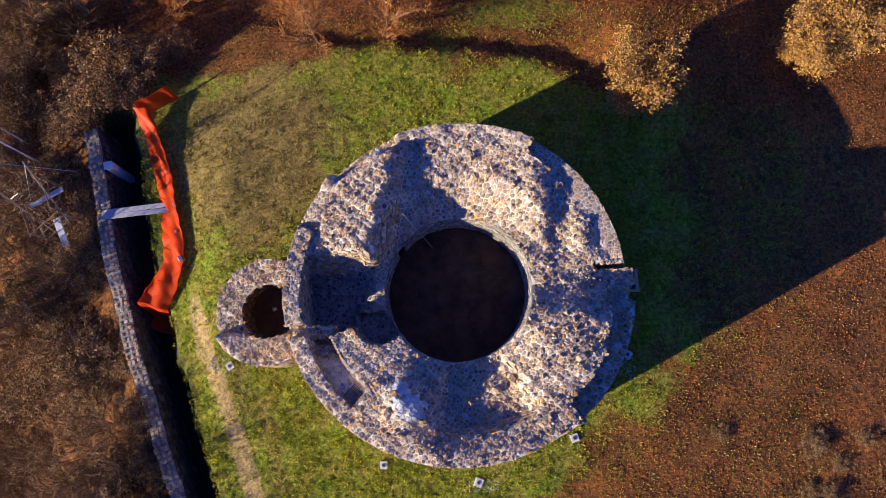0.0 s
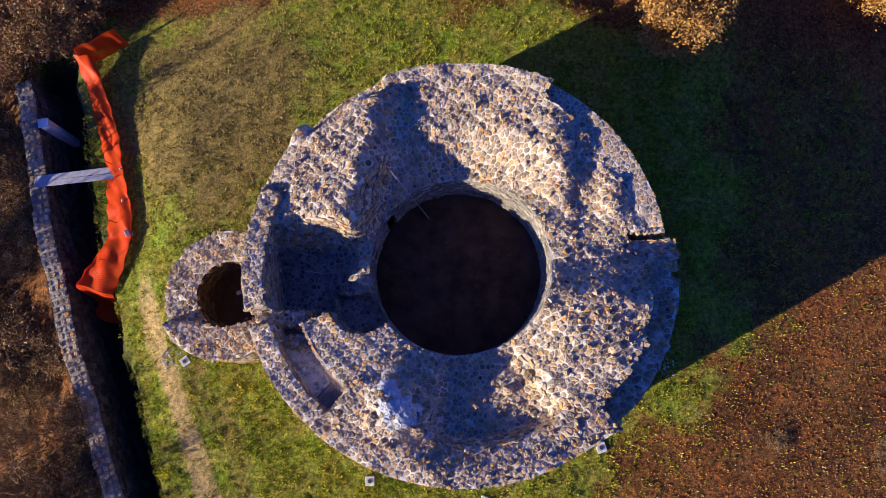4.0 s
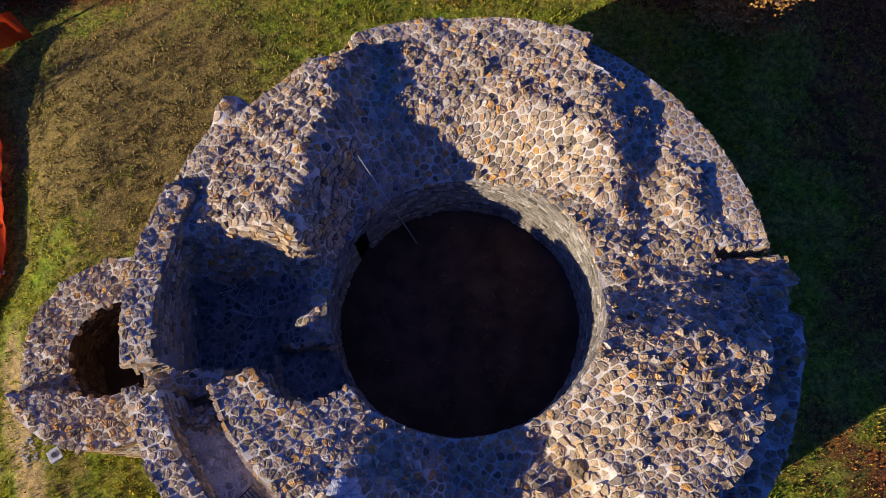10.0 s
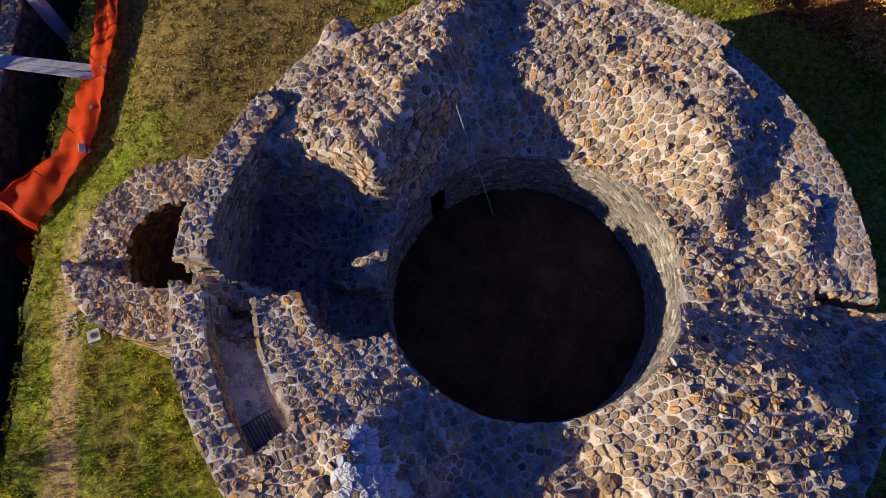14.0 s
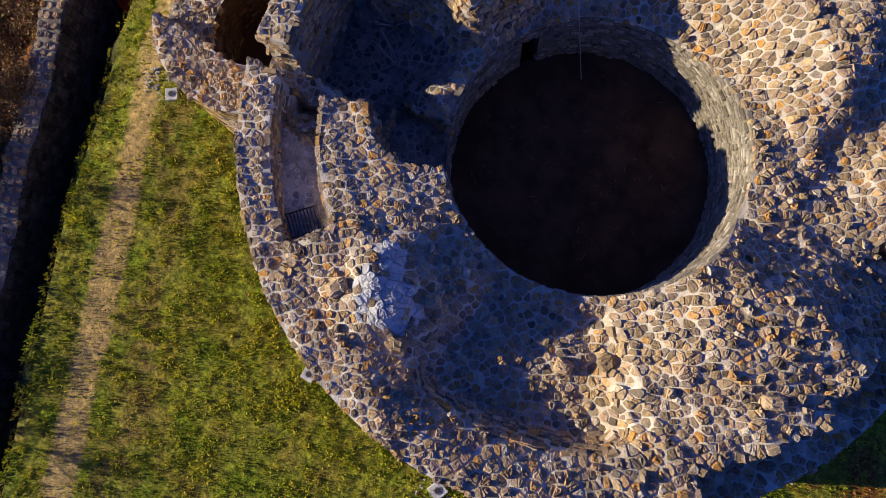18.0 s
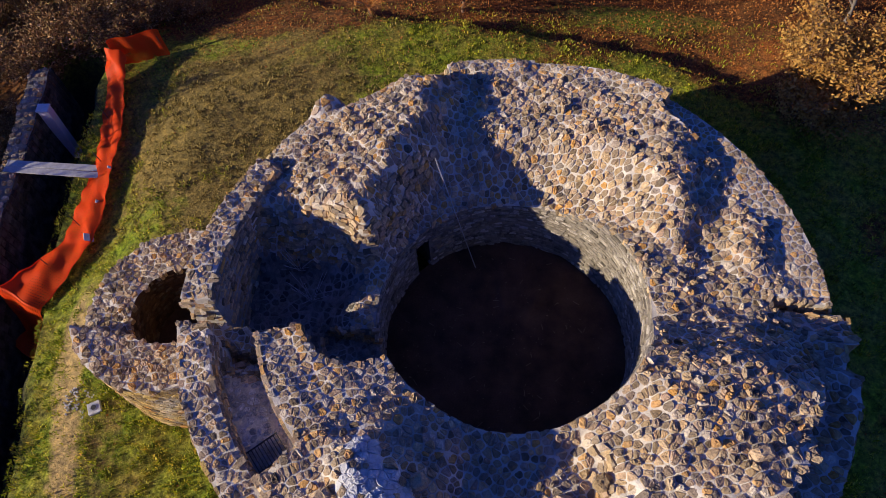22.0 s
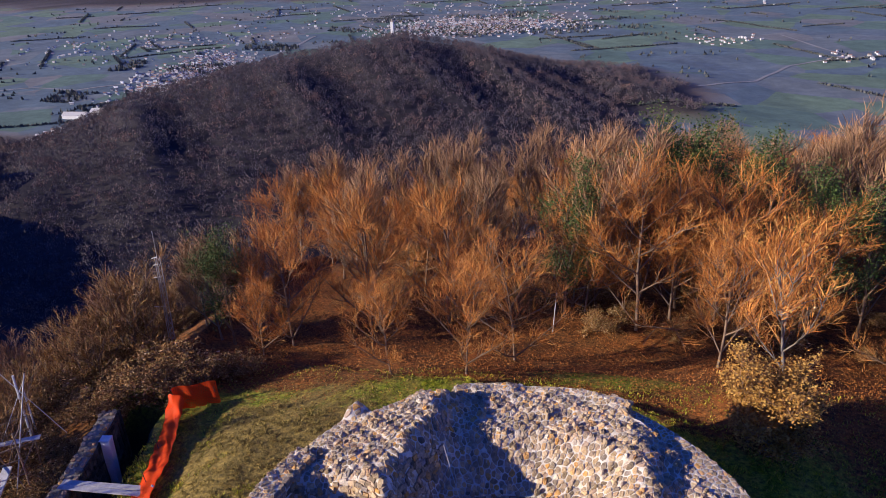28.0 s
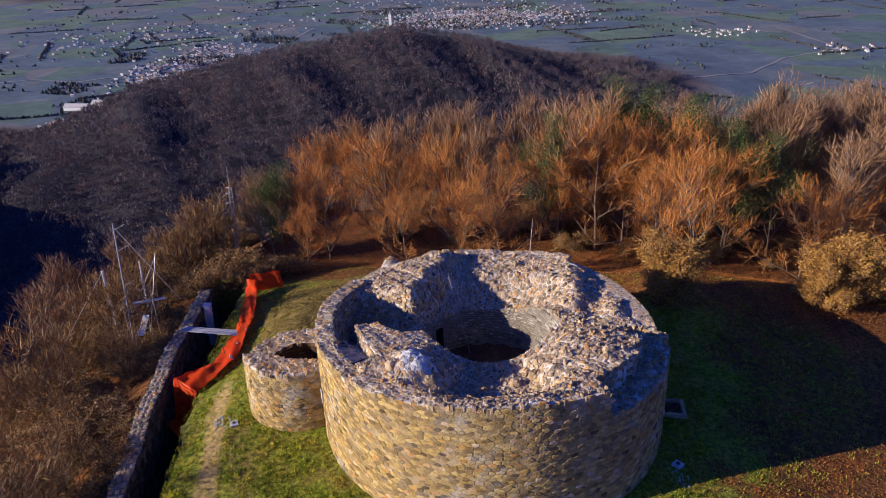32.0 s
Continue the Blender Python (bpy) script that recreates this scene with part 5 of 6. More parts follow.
def loose_things():
    p = thing("leaning_pole", "thin pale pole leaning out of the pit", "pole")
    bar("stick", (-0.95, 0.85, 0.95), (-1.93, 1.6, 4.15), 0.011, M_WOOD_GREY, p)
    n = thing("lawn_post", "slim greyish post standing on the leaf-strewn slope", "post", at=(0.35, 18.7, ground_at(0.35, 18.7)))
    bar("shaft", (0, 0, -0.2), (0.12, 0, 2.3), 0.024, M_WOOD_GREY, n)
    bar("cap", (0.12, 0, 2.28), (0.123, 0, 2.34), 0.034, M_STEEL, n, "metal cap")
    s = thing("info_plate", "pale blue-white plate fixed to the tower wall", "plate")
    a = math.radians(208)
    slab("plate", (CX + 6.29 * math.cos(a), CY + 6.29 * math.sin(a), 1.95), (0.03, 0.34, 0.46), Matrix.Rotation(a, 3, "Z"), M_RENDER_WHITE, s, "", 0.004)
    # low stone box at the foot of the slot
    d = thing("drain_box", "low open stone-lined drain box at the tower's foot", "drain", at=(7.05, -0.5, ground_at(7.05, -0.5)))
    for c, size in (((-0.40, 0, 0), (0.12, 0.95, 0.36)), ((0.36, 0, 0), (0.14, 0.95, 0.36)), ((0, 0.42, 0), (0.66, 0.12, 0.36)), ((0, -0.42, 0), (0.66, 0.12, 0.36))):
        slab("kerb_stone", c, size, Matrix.Rotation(0.05, 3, "Z"), M_STONE_PIECE, d, "", 0.02)
    slab("drain_floor", (0, 0, 0.02), (0.62, 0.72, 0.06), Matrix.Identity(3), M_EARTH, d, "dark earth-coloured floor", 0)
    for x, y, z in ((-7.5, -1.5, 0.40),):
        c = thing("paper_scrap", "scrap of pale paper on the turret floor", "litter", at=(x, y, z))
        slab("sheet", (0, 0, 0), (0.16, 0.13, 0.012), Matrix.Rotation(0.4, 3, "Z"), M_WHITE, c, "", 0)
    r = random.Random(8)
    for kx, ky, n in ((-4.7, -0.5, 16), (-4.3, -1.1, 10)):
        w = thing("dry_stalks", "bunch of dry pale stalks growing in the chamber", "weeds", "dry weeds in the ruin", at=(kx, ky, float(top_height(kx - CX, ky - CY)) - 0.02))
        for _ in range(n):
            bar("stalk", (r.uniform(-0.05, 0.05), r.uniform(-0.05, 0.05), 0), (r.uniform(-0.5, 0.5), r.uniform(-0.5, 0.5), r.uniform(0.4, 1.0)), 0.006, M_WOOD_GREY, w, "", 4)
    t = thing("twig_litter", "dry twigs and pale chips scattered on the pit floor", "litter", kind="stuff", at=(CX, CY, 0.97))
    pl = Pile()
    for _ in range(220):
        a, q = r.uniform(0, 6.28), 2.4 * math.sqrt(r.random())
        x, y, b = q * math.cos(a), q * math.sin(a), r.uniform(0, 6.28)
        ln = r.choice((0.015, 0.02, 0.02, 0.03, 0.03, 0.05, 0.14))
        pl.tube([(x, y, 0.02), (x + ln * math.cos(b), y + ln * math.sin(b), 0.03)], 0.006, 4)
    part("twigs", pl.mesh("twigs", M_WOOD), t, "pale dry twigs", "stuff")


def far_right():
    u = thing("utility_pole", "grey wooden utility pole with cross-arms beside the wood", "pole", at=(23.5, 20.5, ground_at(23.5, 20.5)))
    bar("shaft", (0, 0, -0.3), (0.1, 0, 7.6), 0.10, M_WOOD_GREY, u)
    for z in (6.4, 7.0):
        bar("cross_arm", (-0.75, 0, z), (0.9, 0.1, z), 0.045, M_WOOD_GREY, u)
    b = thing("water_tank", "rounded grey tank half hidden among the trees", "tank", at=(21.8, 17.2, ground_at(21.8, 17.2)))
    p = Pile()
    p.tube([(0, 0, -0.2), (0, 0, 1.3), (0, 0, 1.75), (0, 0, 2.0), (0, 0, 2.05)], [1.0, 1.0, 0.85, 0.45, 0.1], 24)
    part("shell", p.mesh("shell", M_STEEL, True), b)
    bar("hatch", (0, 0, 2.0), (0, 0, 2.14), 0.22, M_DARK, b, "dark round hatch", 16)


def tube_frame():
    """Old tube scaffold and poles on the slope below the wall."""
    def g(x, y):
        return ground_at(x, y) - 0.2
    s = thing("tube_scaffold", "rusty old tube scaffold leaning over the retaining wall", "scaffold")
    legs = [(-17.3, 1.6), (-16.5, 2.6), (-18.2, 3.0), (-17.4, 4.0)]
    tops = []
    for i, (x, y) in enumerate(legs):
        top = (x + 0.12 * (i - 1), y + 0.1, 1.5 + 0.25 * (i % 2))
        bar("standard", (x, y, g(x, y)), top, 0.026, M_WOOD, s, "rusty tube")
        tops.append(top)
    for z in (0.15, 0.75, 1.25):
        for i, j in ((0, 1), (0, 2), (1, 3), (2, 3)):
            a, b = legs[i], legs[j]
            bar("ledger", (a[0] - 0.15, a[1], z), (b[0] + 0.15, b[1], z + 0.06), 0.022, M_WOOD, s, "rusty tube")
    bar("brace", (legs[0][0], legs[0][1], -1.2), (legs[3][0], legs[3][1], 1.3), 0.02, M_WOOD, s, "rusty tube")
    bar("brace", (legs[1][0], legs[1][1], -0.9), (legs[2][0], legs[2][1], 1.2), 0.02, M_WOOD, s, "rusty tube")
    slab("deck_board", (-16.75, 1.9, 0.28), (0.30, 1.25, 0.05), Matrix.Rotation(0.25, 3, "Z") @ Matrix.Rotation(0.35, 3, "X"), M_WOOD_GREY, s, "white weathered board")
    slab("deck_board", (-17.2, 3.3, 0.80), (1.5, 0.22, 0.045), Matrix.Rotation(0.5, 3, "Z"), M_WOOD_GREY, s, "grey weathered board")
    for x, y, tx, ty, tz, rad, mat, lab in ((-17.6, 1.9, -18.6, 3.9, 4.6, 0.03, M_STEEL, "tall slim grey aerial pole on the slope"), (-20.1, 4.1, -20.4, 4.5, 1.6, 0.075, M_WHITE, "stout white post with a guy rope on the slope"),
                                            (-19.2, 5.6, -19.0, 5.6, 1.7, 0.04, M_WHITE, "white post on the slope below the wall"), (-17.0, 2.1, -16.9, 4.2, 3.0, 0.022, M_STEEL, "slim leaning grey pole beside the scaffold"), (-20.0, 6.6, -20.0, 6.7, 0.2, 0.035, M_WHITE, "short white post on the slope below the wall")):
        p = thing("aerial_pole", lab, "pole", "poles by the scaffold")
        bar("shaft", (x, y, g(x, y)), (tx, ty, tz), rad, mat, p)
        if tz > 4:
            for k in (0.55, 0.8, 0.95):
                c = Vector((x, y, g(x, y))).lerp(Vector((tx, ty, tz)), k)
                bar("arm", tuple(c), tuple(c + Vector((0.5, 0.2, 0.25))), 0.012, M_STEEL, p)
    for a, b in (((-20.4, 4.5, 1.55), (-22.6, 0.6, -3.4)), ((-16.9, 4.2, 2.9), (-19.5, 3.4, -1.9)), ((-18.6, 3.9, 4.4), (-16.4, 4.6, 0.2))):
        w = thing("guy_rope", "taut pale guy rope from a pole to the slope", "rope", "guy ropes")
        bar("rope", a, b, 0.014, M_WOOD_GREY, w, "", 5)


def lattice_mast():
    x0, y0 = -17.75, 13.2
    z0 = ground_at(x0, y0)
    m = thing("lattice_mast", "narrow galvanised lattice mast with small aerials", "mast", at=(x0, y0, z0 - 0.1))
    h = 3.1 - z0
    lean = 0.25
    feet = [(0.16 * math.cos(a), 0.16 * math.sin(a)) for a in (0.3, 2.4, 4.5)]
    for fx, fy in feet:
        bar("leg", (fx, fy, 0), (fx * 0.8 + lean, fy * 0.8, h), 0.018, M_STEEL, m, "", 6)
    n = 18
    for i in range(n):
        for k in range(3):
            a, b = feet[k], feet[(k + 1) % 3]
            z1, z2 = h * i / n, h * (i + 1) / n
            bar("lacing", (a[0] * 0.95 + lean * i / n, a[1] * 0.95, z1), (b[0] * 0.95 + lean * (i + 1) / n, b[1] * 0.95, z2), 0.009, M_STEEL, m, "", 4)
    bar("whip", (lean, 0, h), (lean + 0.05, 0, h + 1.3), 0.014, M_STEEL, m)
    for z, ln in ((h, 0.35), (h - 0.35, 0.3), (h - 1.0, 0.4), (h - 2.6, 0.7)):
        bar("aerial", (lean * z / h - ln, 0.1, z - 0.12), (lean * z / h, 0, z), 0.016, M_WHITE, m, "white aerial")


net_posts()
gangway()
white_panel()
signs()
ground_lights()
capstone_block()
stair_grating()
loose_things()
tube_frame()
lattice_mast()
far_right()

# ---- trees ----
def rand_dir(r, up):
    v = Vector((r.gauss(0, 1), r.gauss(0, 1), r.gauss(0, 1) * 0.6 + up))
    return v.normalized()


def grow(seed, height, trunk, spread, counts, upright, stems=1, twig=0.011, lean=0.0, droop=0.0):
    """A bare tree. counts: limbs on a stem, branches on a limb, shoots on a branch, twigs on a shoot."""
    r = random.Random(seed)
    wood, fine = Pile(), Pile()

    def sliver(p, d, length, w):
        side = d.cross(Vector((r.uniform(-1, 1), r.uniform(-1, 1), r.uniform(-1, 1))))
        side = side.normalized() * w if side.length > 1e-4 else Vector((w, 0, 0))
        bend = Vector((r.uniform(-1, 1), r.uniform(-1, 1), r.uniform(-0.3, 1) - droop)) * length * 0.10
        m, e = p + d * length * 0.55 + bend, p + d * length + bend * 2
        fine.add([tuple(p - side), tuple(p + side), tuple(m + side * 0.7), tuple(m - side * 0.7), tuple(e)], [(0, 1, 2, 3), (3, 2, 4)])

    def bough(p, d, length, rad, sides, n, wander):
        pts, q = [p], p
        for _ in range(n):
            d = (d + Vector((r.uniform(-1, 1), r.uniform(-1, 1), r.uniform(-0.5, 0.7) + upright)) * wander).normalized()
            q = q + d * length / n
            pts.append(q)
        wood.tube(pts, [rad * (1 - 0.6 * i / n) for i in range(n + 1)], sides, False)
        return pts, d

    def spot(pts, t):
        f = t * (len(pts) - 1)
        i = min(int(f), len(pts) - 2)
        return pts[i].lerp(pts[i + 1], f - i), (pts[i + 1] - pts[i]).normalized()

    for s in range(stems):
        az = 2 * math.pi * s / stems + r.uniform(-0.4, 0.4)
        d0 = Vector((math.cos(az) * (0.35 if stems > 1 else lean), math.sin(az) * (0.35 if stems > 1 else lean), 1)).normalized()
        start = Vector((math.cos(az), math.sin(az), 0)) * (0.15 if stems > 1 else 0)
        stem, sd = bough(start + Vector((0, 0, -0.35)), d0, height * trunk, height * 0.017 / math.sqrt(stems), 8, 4, 0.07)
        leader, ld = bough(stem[-1], sd, height * (0.92 - trunk), height * 0.011 / math.sqrt(stems), 6, 5, 0.10)
        for i in range(counts[0]):
            t = (i + r.uniform(0, 0.8)) / counts[0]
            at, dd = spot(leader, t * 0.9) if i > 1 else spot(stem, r.uniform(0.75, 1.0))
            az = i * 2.4 + r.uniform(-0.5, 0.5)
            nd = (Vector((math.cos(az), math.sin(az), 0)) * spread * (1.15 - 0.55 * t) + Vector((0, 0, 0.45 + upright * 0.5))).normalized()
            limb, _ = bough(at, nd, height * (0.50 - 0.24 * t) * r.uniform(0.8, 1.15) * (0.6 + 0.5 * spread), height * 0.0075 * (1 - 0.4 * t), 5, 4, 0.16)
            for _ in range(counts[1]):
                at2, d2 = spot(limb, r.uniform(0.2, 1.0))
                nd2 = (d2 * 0.7 + rand_dir(r, upright) * 0.75).normalized()
                br, _ = bough(at2, nd2, height * r.uniform(0.11, 0.2), height * 0.0036, 3, 3, 0.18)
                for _ in range(counts[2]):
                    at3, d3 = spot(br, r.uniform(0.15, 1.0))
                    nd3 = (d3 * 0.75 + rand_dir(r, upright) * 0.7).normalized()
                    ln = height * r.uniform(0.08, 0.15)
                    sliver(at3, nd3, ln, twig * 1.7)
                    for _ in range(counts[3]):
                        f = r.uniform(0.2, 0.95)
                        sliver(at3 + nd3 * ln * f, (nd3 * 0.8 + rand_dir(r, upright) * 0.6).normalized(), height * r.uniform(0.05, 0.10), twig * 1.15)
    return wood, fine


def leaf_cloud(seed, spots, per, size, spread, flat=0.5):
    """Small leaves, each two bent triangles, strewn round the given spots."""
    r = np.random.default_rng(seed)
    n = len(spots) * per
    c = np.repeat(np.array(spots), per, 0) + r.normal(0, 1, (n, 3)) * np.array(spread)
    d = r.normal(0, 1, (n, 3))
    d[:, 2] *= flat
    d /= np.linalg.norm(d, axis=1)[:, None]
    s = np.cross(d, r.normal(0, 1, (n, 3)))
    s /= np.linalg.norm(s, axis=1)[:, None]
    ln = size * r.uniform(0.6, 1.4, (n, 1))
    co = np.stack([c - d * ln * 0.5, c + s * ln * 0.28, c + d * ln * 0.5, c - s * ln * 0.28], 1).reshape(-1, 3)
    return co, np.arange(n * 4).reshape(-1, 4)


def tree(name, label, category, seed, bark, twig, height, trunk, spread, counts, upright, stems=1, tw=0.011, crown="fine twigs"):
    wood, fine = grow(seed, height, trunk, spread, counts, upright, stems, tw)
    t = thing(name, label, category)
    part("trunk", wood.mesh("trunk", bark, True), t, "bark-covered trunk and limbs")
    part("crown", fine.mesh("crown", twig), t, crown, "stuff")
    return t, fine


def leafy(t, fine, seed, mat, per, size, spread, keep=1.0, label="leaves", low=-9.0):
    r = random.Random(seed)
    tips = [v for i, v in enumerate(fine.v) if i % 5 == 4 and r.random() < keep and v[2] > low]
    co, fs = leaf_cloud(seed, tips, per, size, spread)
    part("foliage", mesh_fast("foliage", co, fs, mat), t, label, "stuff")


KINDS = []
RUST = "leafless tree with dense rusty-brown twigs at the edge of the wood"
for seed, h, tk, sp, cn, up in ((1, 7.2, 0.16, 0.95, (14, 9, 8, 3), 0.5), (2, 7.2, 0.13, 1.15, (15, 9, 8, 3), 0.38), (5, 6.6, 0.24, 0.85, (12, 9, 8, 3), 0.45)):
    KINDS.append(tree("bare_tree", RUST, "tree", seed, M_BARK, M_TWIG, h, tk, sp, cn, up, 1, 0.0068)[0])
KINDS.append(tree("bare_tree", "tall many-stemmed leafless grey-brown tree in the wood", "tree", 3, M_BARK, M_TWIG_GREY, 9.0, 0.2, 0.6, (7, 7, 6, 4), 0.75, 3, 0.015)[0])
KINDS.append(tree("bare_tree", "slender pale-barked leafless tree standing in the wood", "tree", 4, M_BARK_PALE, M_TWIG_GREY, 9.0, 0.26, 0.65, (12, 7, 6, 4), 0.75, 1, 0.015)[0])
t, f = tree("ivy_clad_tree", "leafless tree smothered in dark green ivy", "tree", 6, M_BARK, M_TWIG_GREY, 8.5, 0.25, 0.5, (8, 5, 3, 2), 0.8, 1, 0.013)
leafy(t, f, 6, M_IVY, 26, 0.13, (0.26, 0.26, 0.4), 0.9, "dark green ivy leaves")
KINDS.append(t)
t, f = tree("golden_shrub", "broad shrub with dry golden leaves on the lawn", "shrub", 7, M_BARK, M_TWIG_GREY, 2.9, 0.08, 1.0, (8, 6, 5, 2), 0.5, 5, 0.006)
leafy(t, f, 7, M_TWIG_GOLD, 6, 0.085, (0.08, 0.08, 0.10), 0.9, "dry golden leaves")
KINDS.append(t)
t, f = tree("bramble", "tangled brown and green bramble thicket on the slope", "shrub", 8, M_BARK, M_SCRUB, 1.7, 0.05, 1.5, (6, 5, 4, 3), 0.1, 6, 0.007)
leafy(t, f, 8, M_SCRUB, 2, 0.10, (0.12, 0.12, 0.06), 0.5, "withered leaves")
KINDS.append(t)
KINDS.append(tree("bare_shrub", "grey leafless shrub on the slope below the wall", "shrub", 9, M_BARK, M_SCRUB, 4.2, 0.1, 0.8, (7, 6, 5, 3), 0.5, 3, 0.008)[0])
t, f = tree("yellow_tree", "small tree with a few pale yellow leaves still on the twigs", "tree", 10, M_BARK_PALE, M_TWIG, 6.4, 0.18, 0.8, (11, 7, 6, 3), 0.7, 1, 0.010)
leafy(t, f, 10, M_TWIG_GOLD, 1, 0.13, (0.1, 0.1, 0.1), 0.22, "pale yellow leaves", 2.0)
KINDS.append(t)
used = [False] * len(KINDS)
DOME, WIDE, SMALL, TALL, SLIM, IVY, GOLD, BRAMBLE, SHRUB, YELLOW = range(10)


def plant(kind, x, y, scale=1.0, turn=0.0, squash=1.0, z=None, label=""):
    z = ground_at(x, y) - 0.08 if z is None else z
    m = Matrix.Translation((x, y, z)) @ Matrix.Rotation(turn, 4, "Z") @ Matrix.Diagonal((scale, scale, scale * squash, 1))
    ob = KINDS[kind] if not used[kind] else copy_thing(KINDS[kind], Matrix.Identity(4))
    used[kind] = True
    ob.matrix_basis = m
    return tagged(ob, label)


tr = random.Random(12)
# single trees that stand out at the edge of the lawn
for k, x, y, s in ((SMALL, -5.9, 10.4, 0.62), (SMALL, -3.0, 11.6, 0.74), (WIDE, -1.2, 14.6, 0.8), (YELLOW, 9.6, 12.6, 0.98), (SMALL, 7.6, 14.6, 0.85), (WIDE, 4.6, 19.5, 1.12), (WIDE, 8.5, 20.5, 1.05),
                   (DOME, -12.2, 14.8, 0.85), (SMALL, -13.0, 13.2, 0.55), (DOME, -9.0, 17.6, 0.95), (DOME, -5.0, 18.5, 0.95), (IVY, 0.9, 20.6, 0.82), (SLIM, -9.5, 19.5, 0.75), (IVY, -15.0, 14.2, 0.62), (SLIM, -15.9, 14.6, 0.55),
                   (SHRUB, -18.6, 12.8, 1.15), (SHRUB, -14.2, 15.5, 1.2), (IVY, 12.8, 21.0, 0.85), (IVY, 15.8, 21.5, 0.8), (IVY, 5.0, 25.5, 1.0), (IVY, 7.8, 26.0, 1.0), (IVY, 10.3, 25.0, 0.95), (SLIM, 19.5, 19.0, 0.9), (DOME, 21.5, 13.0, 0.9), (WIDE, 16.5, 17.0, 0.8)):
    plant(k, x, y, s, tr.uniform(0, 6.28))
for x, y, s in ((7.5, 7.7, 1.15), (15.4, 9.6, 1.05), (17.0, 10.4, 1.15), (19.3, 11.0, 1.0)):
    plant(GOLD, x, y, s, tr.uniform(0, 6.28))
# trees down the west slope that cast their shade on the lawn
for k, x, y, s in ((SHRUB, -20.6, -1.2, 1.35),):
    plant(k, x, y, s, tr.uniform(0, 6.28))
# bare trees standing free above the valley
for k, x, y, s in ((SLIM, -24.0, 4.5, 0.6), (SLIM, -22.5, 8.5, 0.5), (SLIM, -19.8, 12.6, 0.45), (SLIM, -17.0, 15.2, 0.48), (SLIM, -26.5, 8.0, 0.65)):
    plant(k, x, y, s, tr.uniform(0, 6.28))
# the wood behind
grid = {}
count = tries = 0
while count < 255 and tries < 20000:
    tries += 1
    d, l = 17 + 72 * tr.random() ** 1.2, tr.uniform(-26, 95)
    x, y = d * FWD[0] + l * RGT[0], d * FWD[1] + l * RGT[1]
    if l < -17 + 0.22 * (d - 20) or l > 26 + 0.8 * d or y < 20.5 - 0.15 * x or math.hypot(x, y) < 21:
        continue
    cell = (int(x / 2.4), int(y / 2.4))
    if cell in grid:
        continue
    grid[cell] = True
    k = tr.choice((DOME, DOME, WIDE, SMALL, TALL, TALL, SLIM)) if d < 45 else tr.choice((DOME, WIDE, DOME, TALL, TALL, SLIM))
    if tr.random() < 0.05:
        k = IVY
    plant(k, x, y, tr.uniform(0.8, 1.15) * float(np.interp(l, (-20, 5, 40), (0.68, 0.85, 1.0))), tr.uniform(0, 6.28))
    count += 1
# undergrowth on the slope below the wall and round the ditch's end
for _ in range(300):
    y = tr.uniform(-16, 19)
    off = 0.75 + 15 * tr.random() ** 1.4
    x = float(wall_x(y)) - off - (1.5 if y > 8 else 0)
    k = BRAMBLE if tr.random() < 0.72 or off < 2.0 else SHRUB
    plant(k, x, y, tr.uniform(0.45, 0.8) if off < 2 else tr.uniform(0.6, 1.15), tr.uniform(0, 6.28), tr.uniform(0.7, 1.0))
for x, y, s in ((-15.2, 8.6, 0.9), (-16.4, 8.4, 1.0), (-14.6, 9.6, 0.95), (-13.6, 10.4, 0.8), (-15.8, 10.2, 1.1), (-12.6, 10.8, 0.7), (-16.8, 7.2, 0.8), (-14.2, 8.3, 0.6)):
    plant(BRAMBLE, x, y, s, tr.uniform(0, 6.28))
for _ in range(26):
    plant(BRAMBLE, tr.uniform(10, 19), tr.uniform(-13, -6.5), tr.uniform(0.25, 0.5), tr.uniform(0, 6.28), 0.6)
for _ in range(46):
    plant(BRAMBLE, tr.uniform(-12, 20), tr.uniform(19, 30), tr.uniform(0.5, 0.9), tr.uniform(0, 6.28), 0.9)


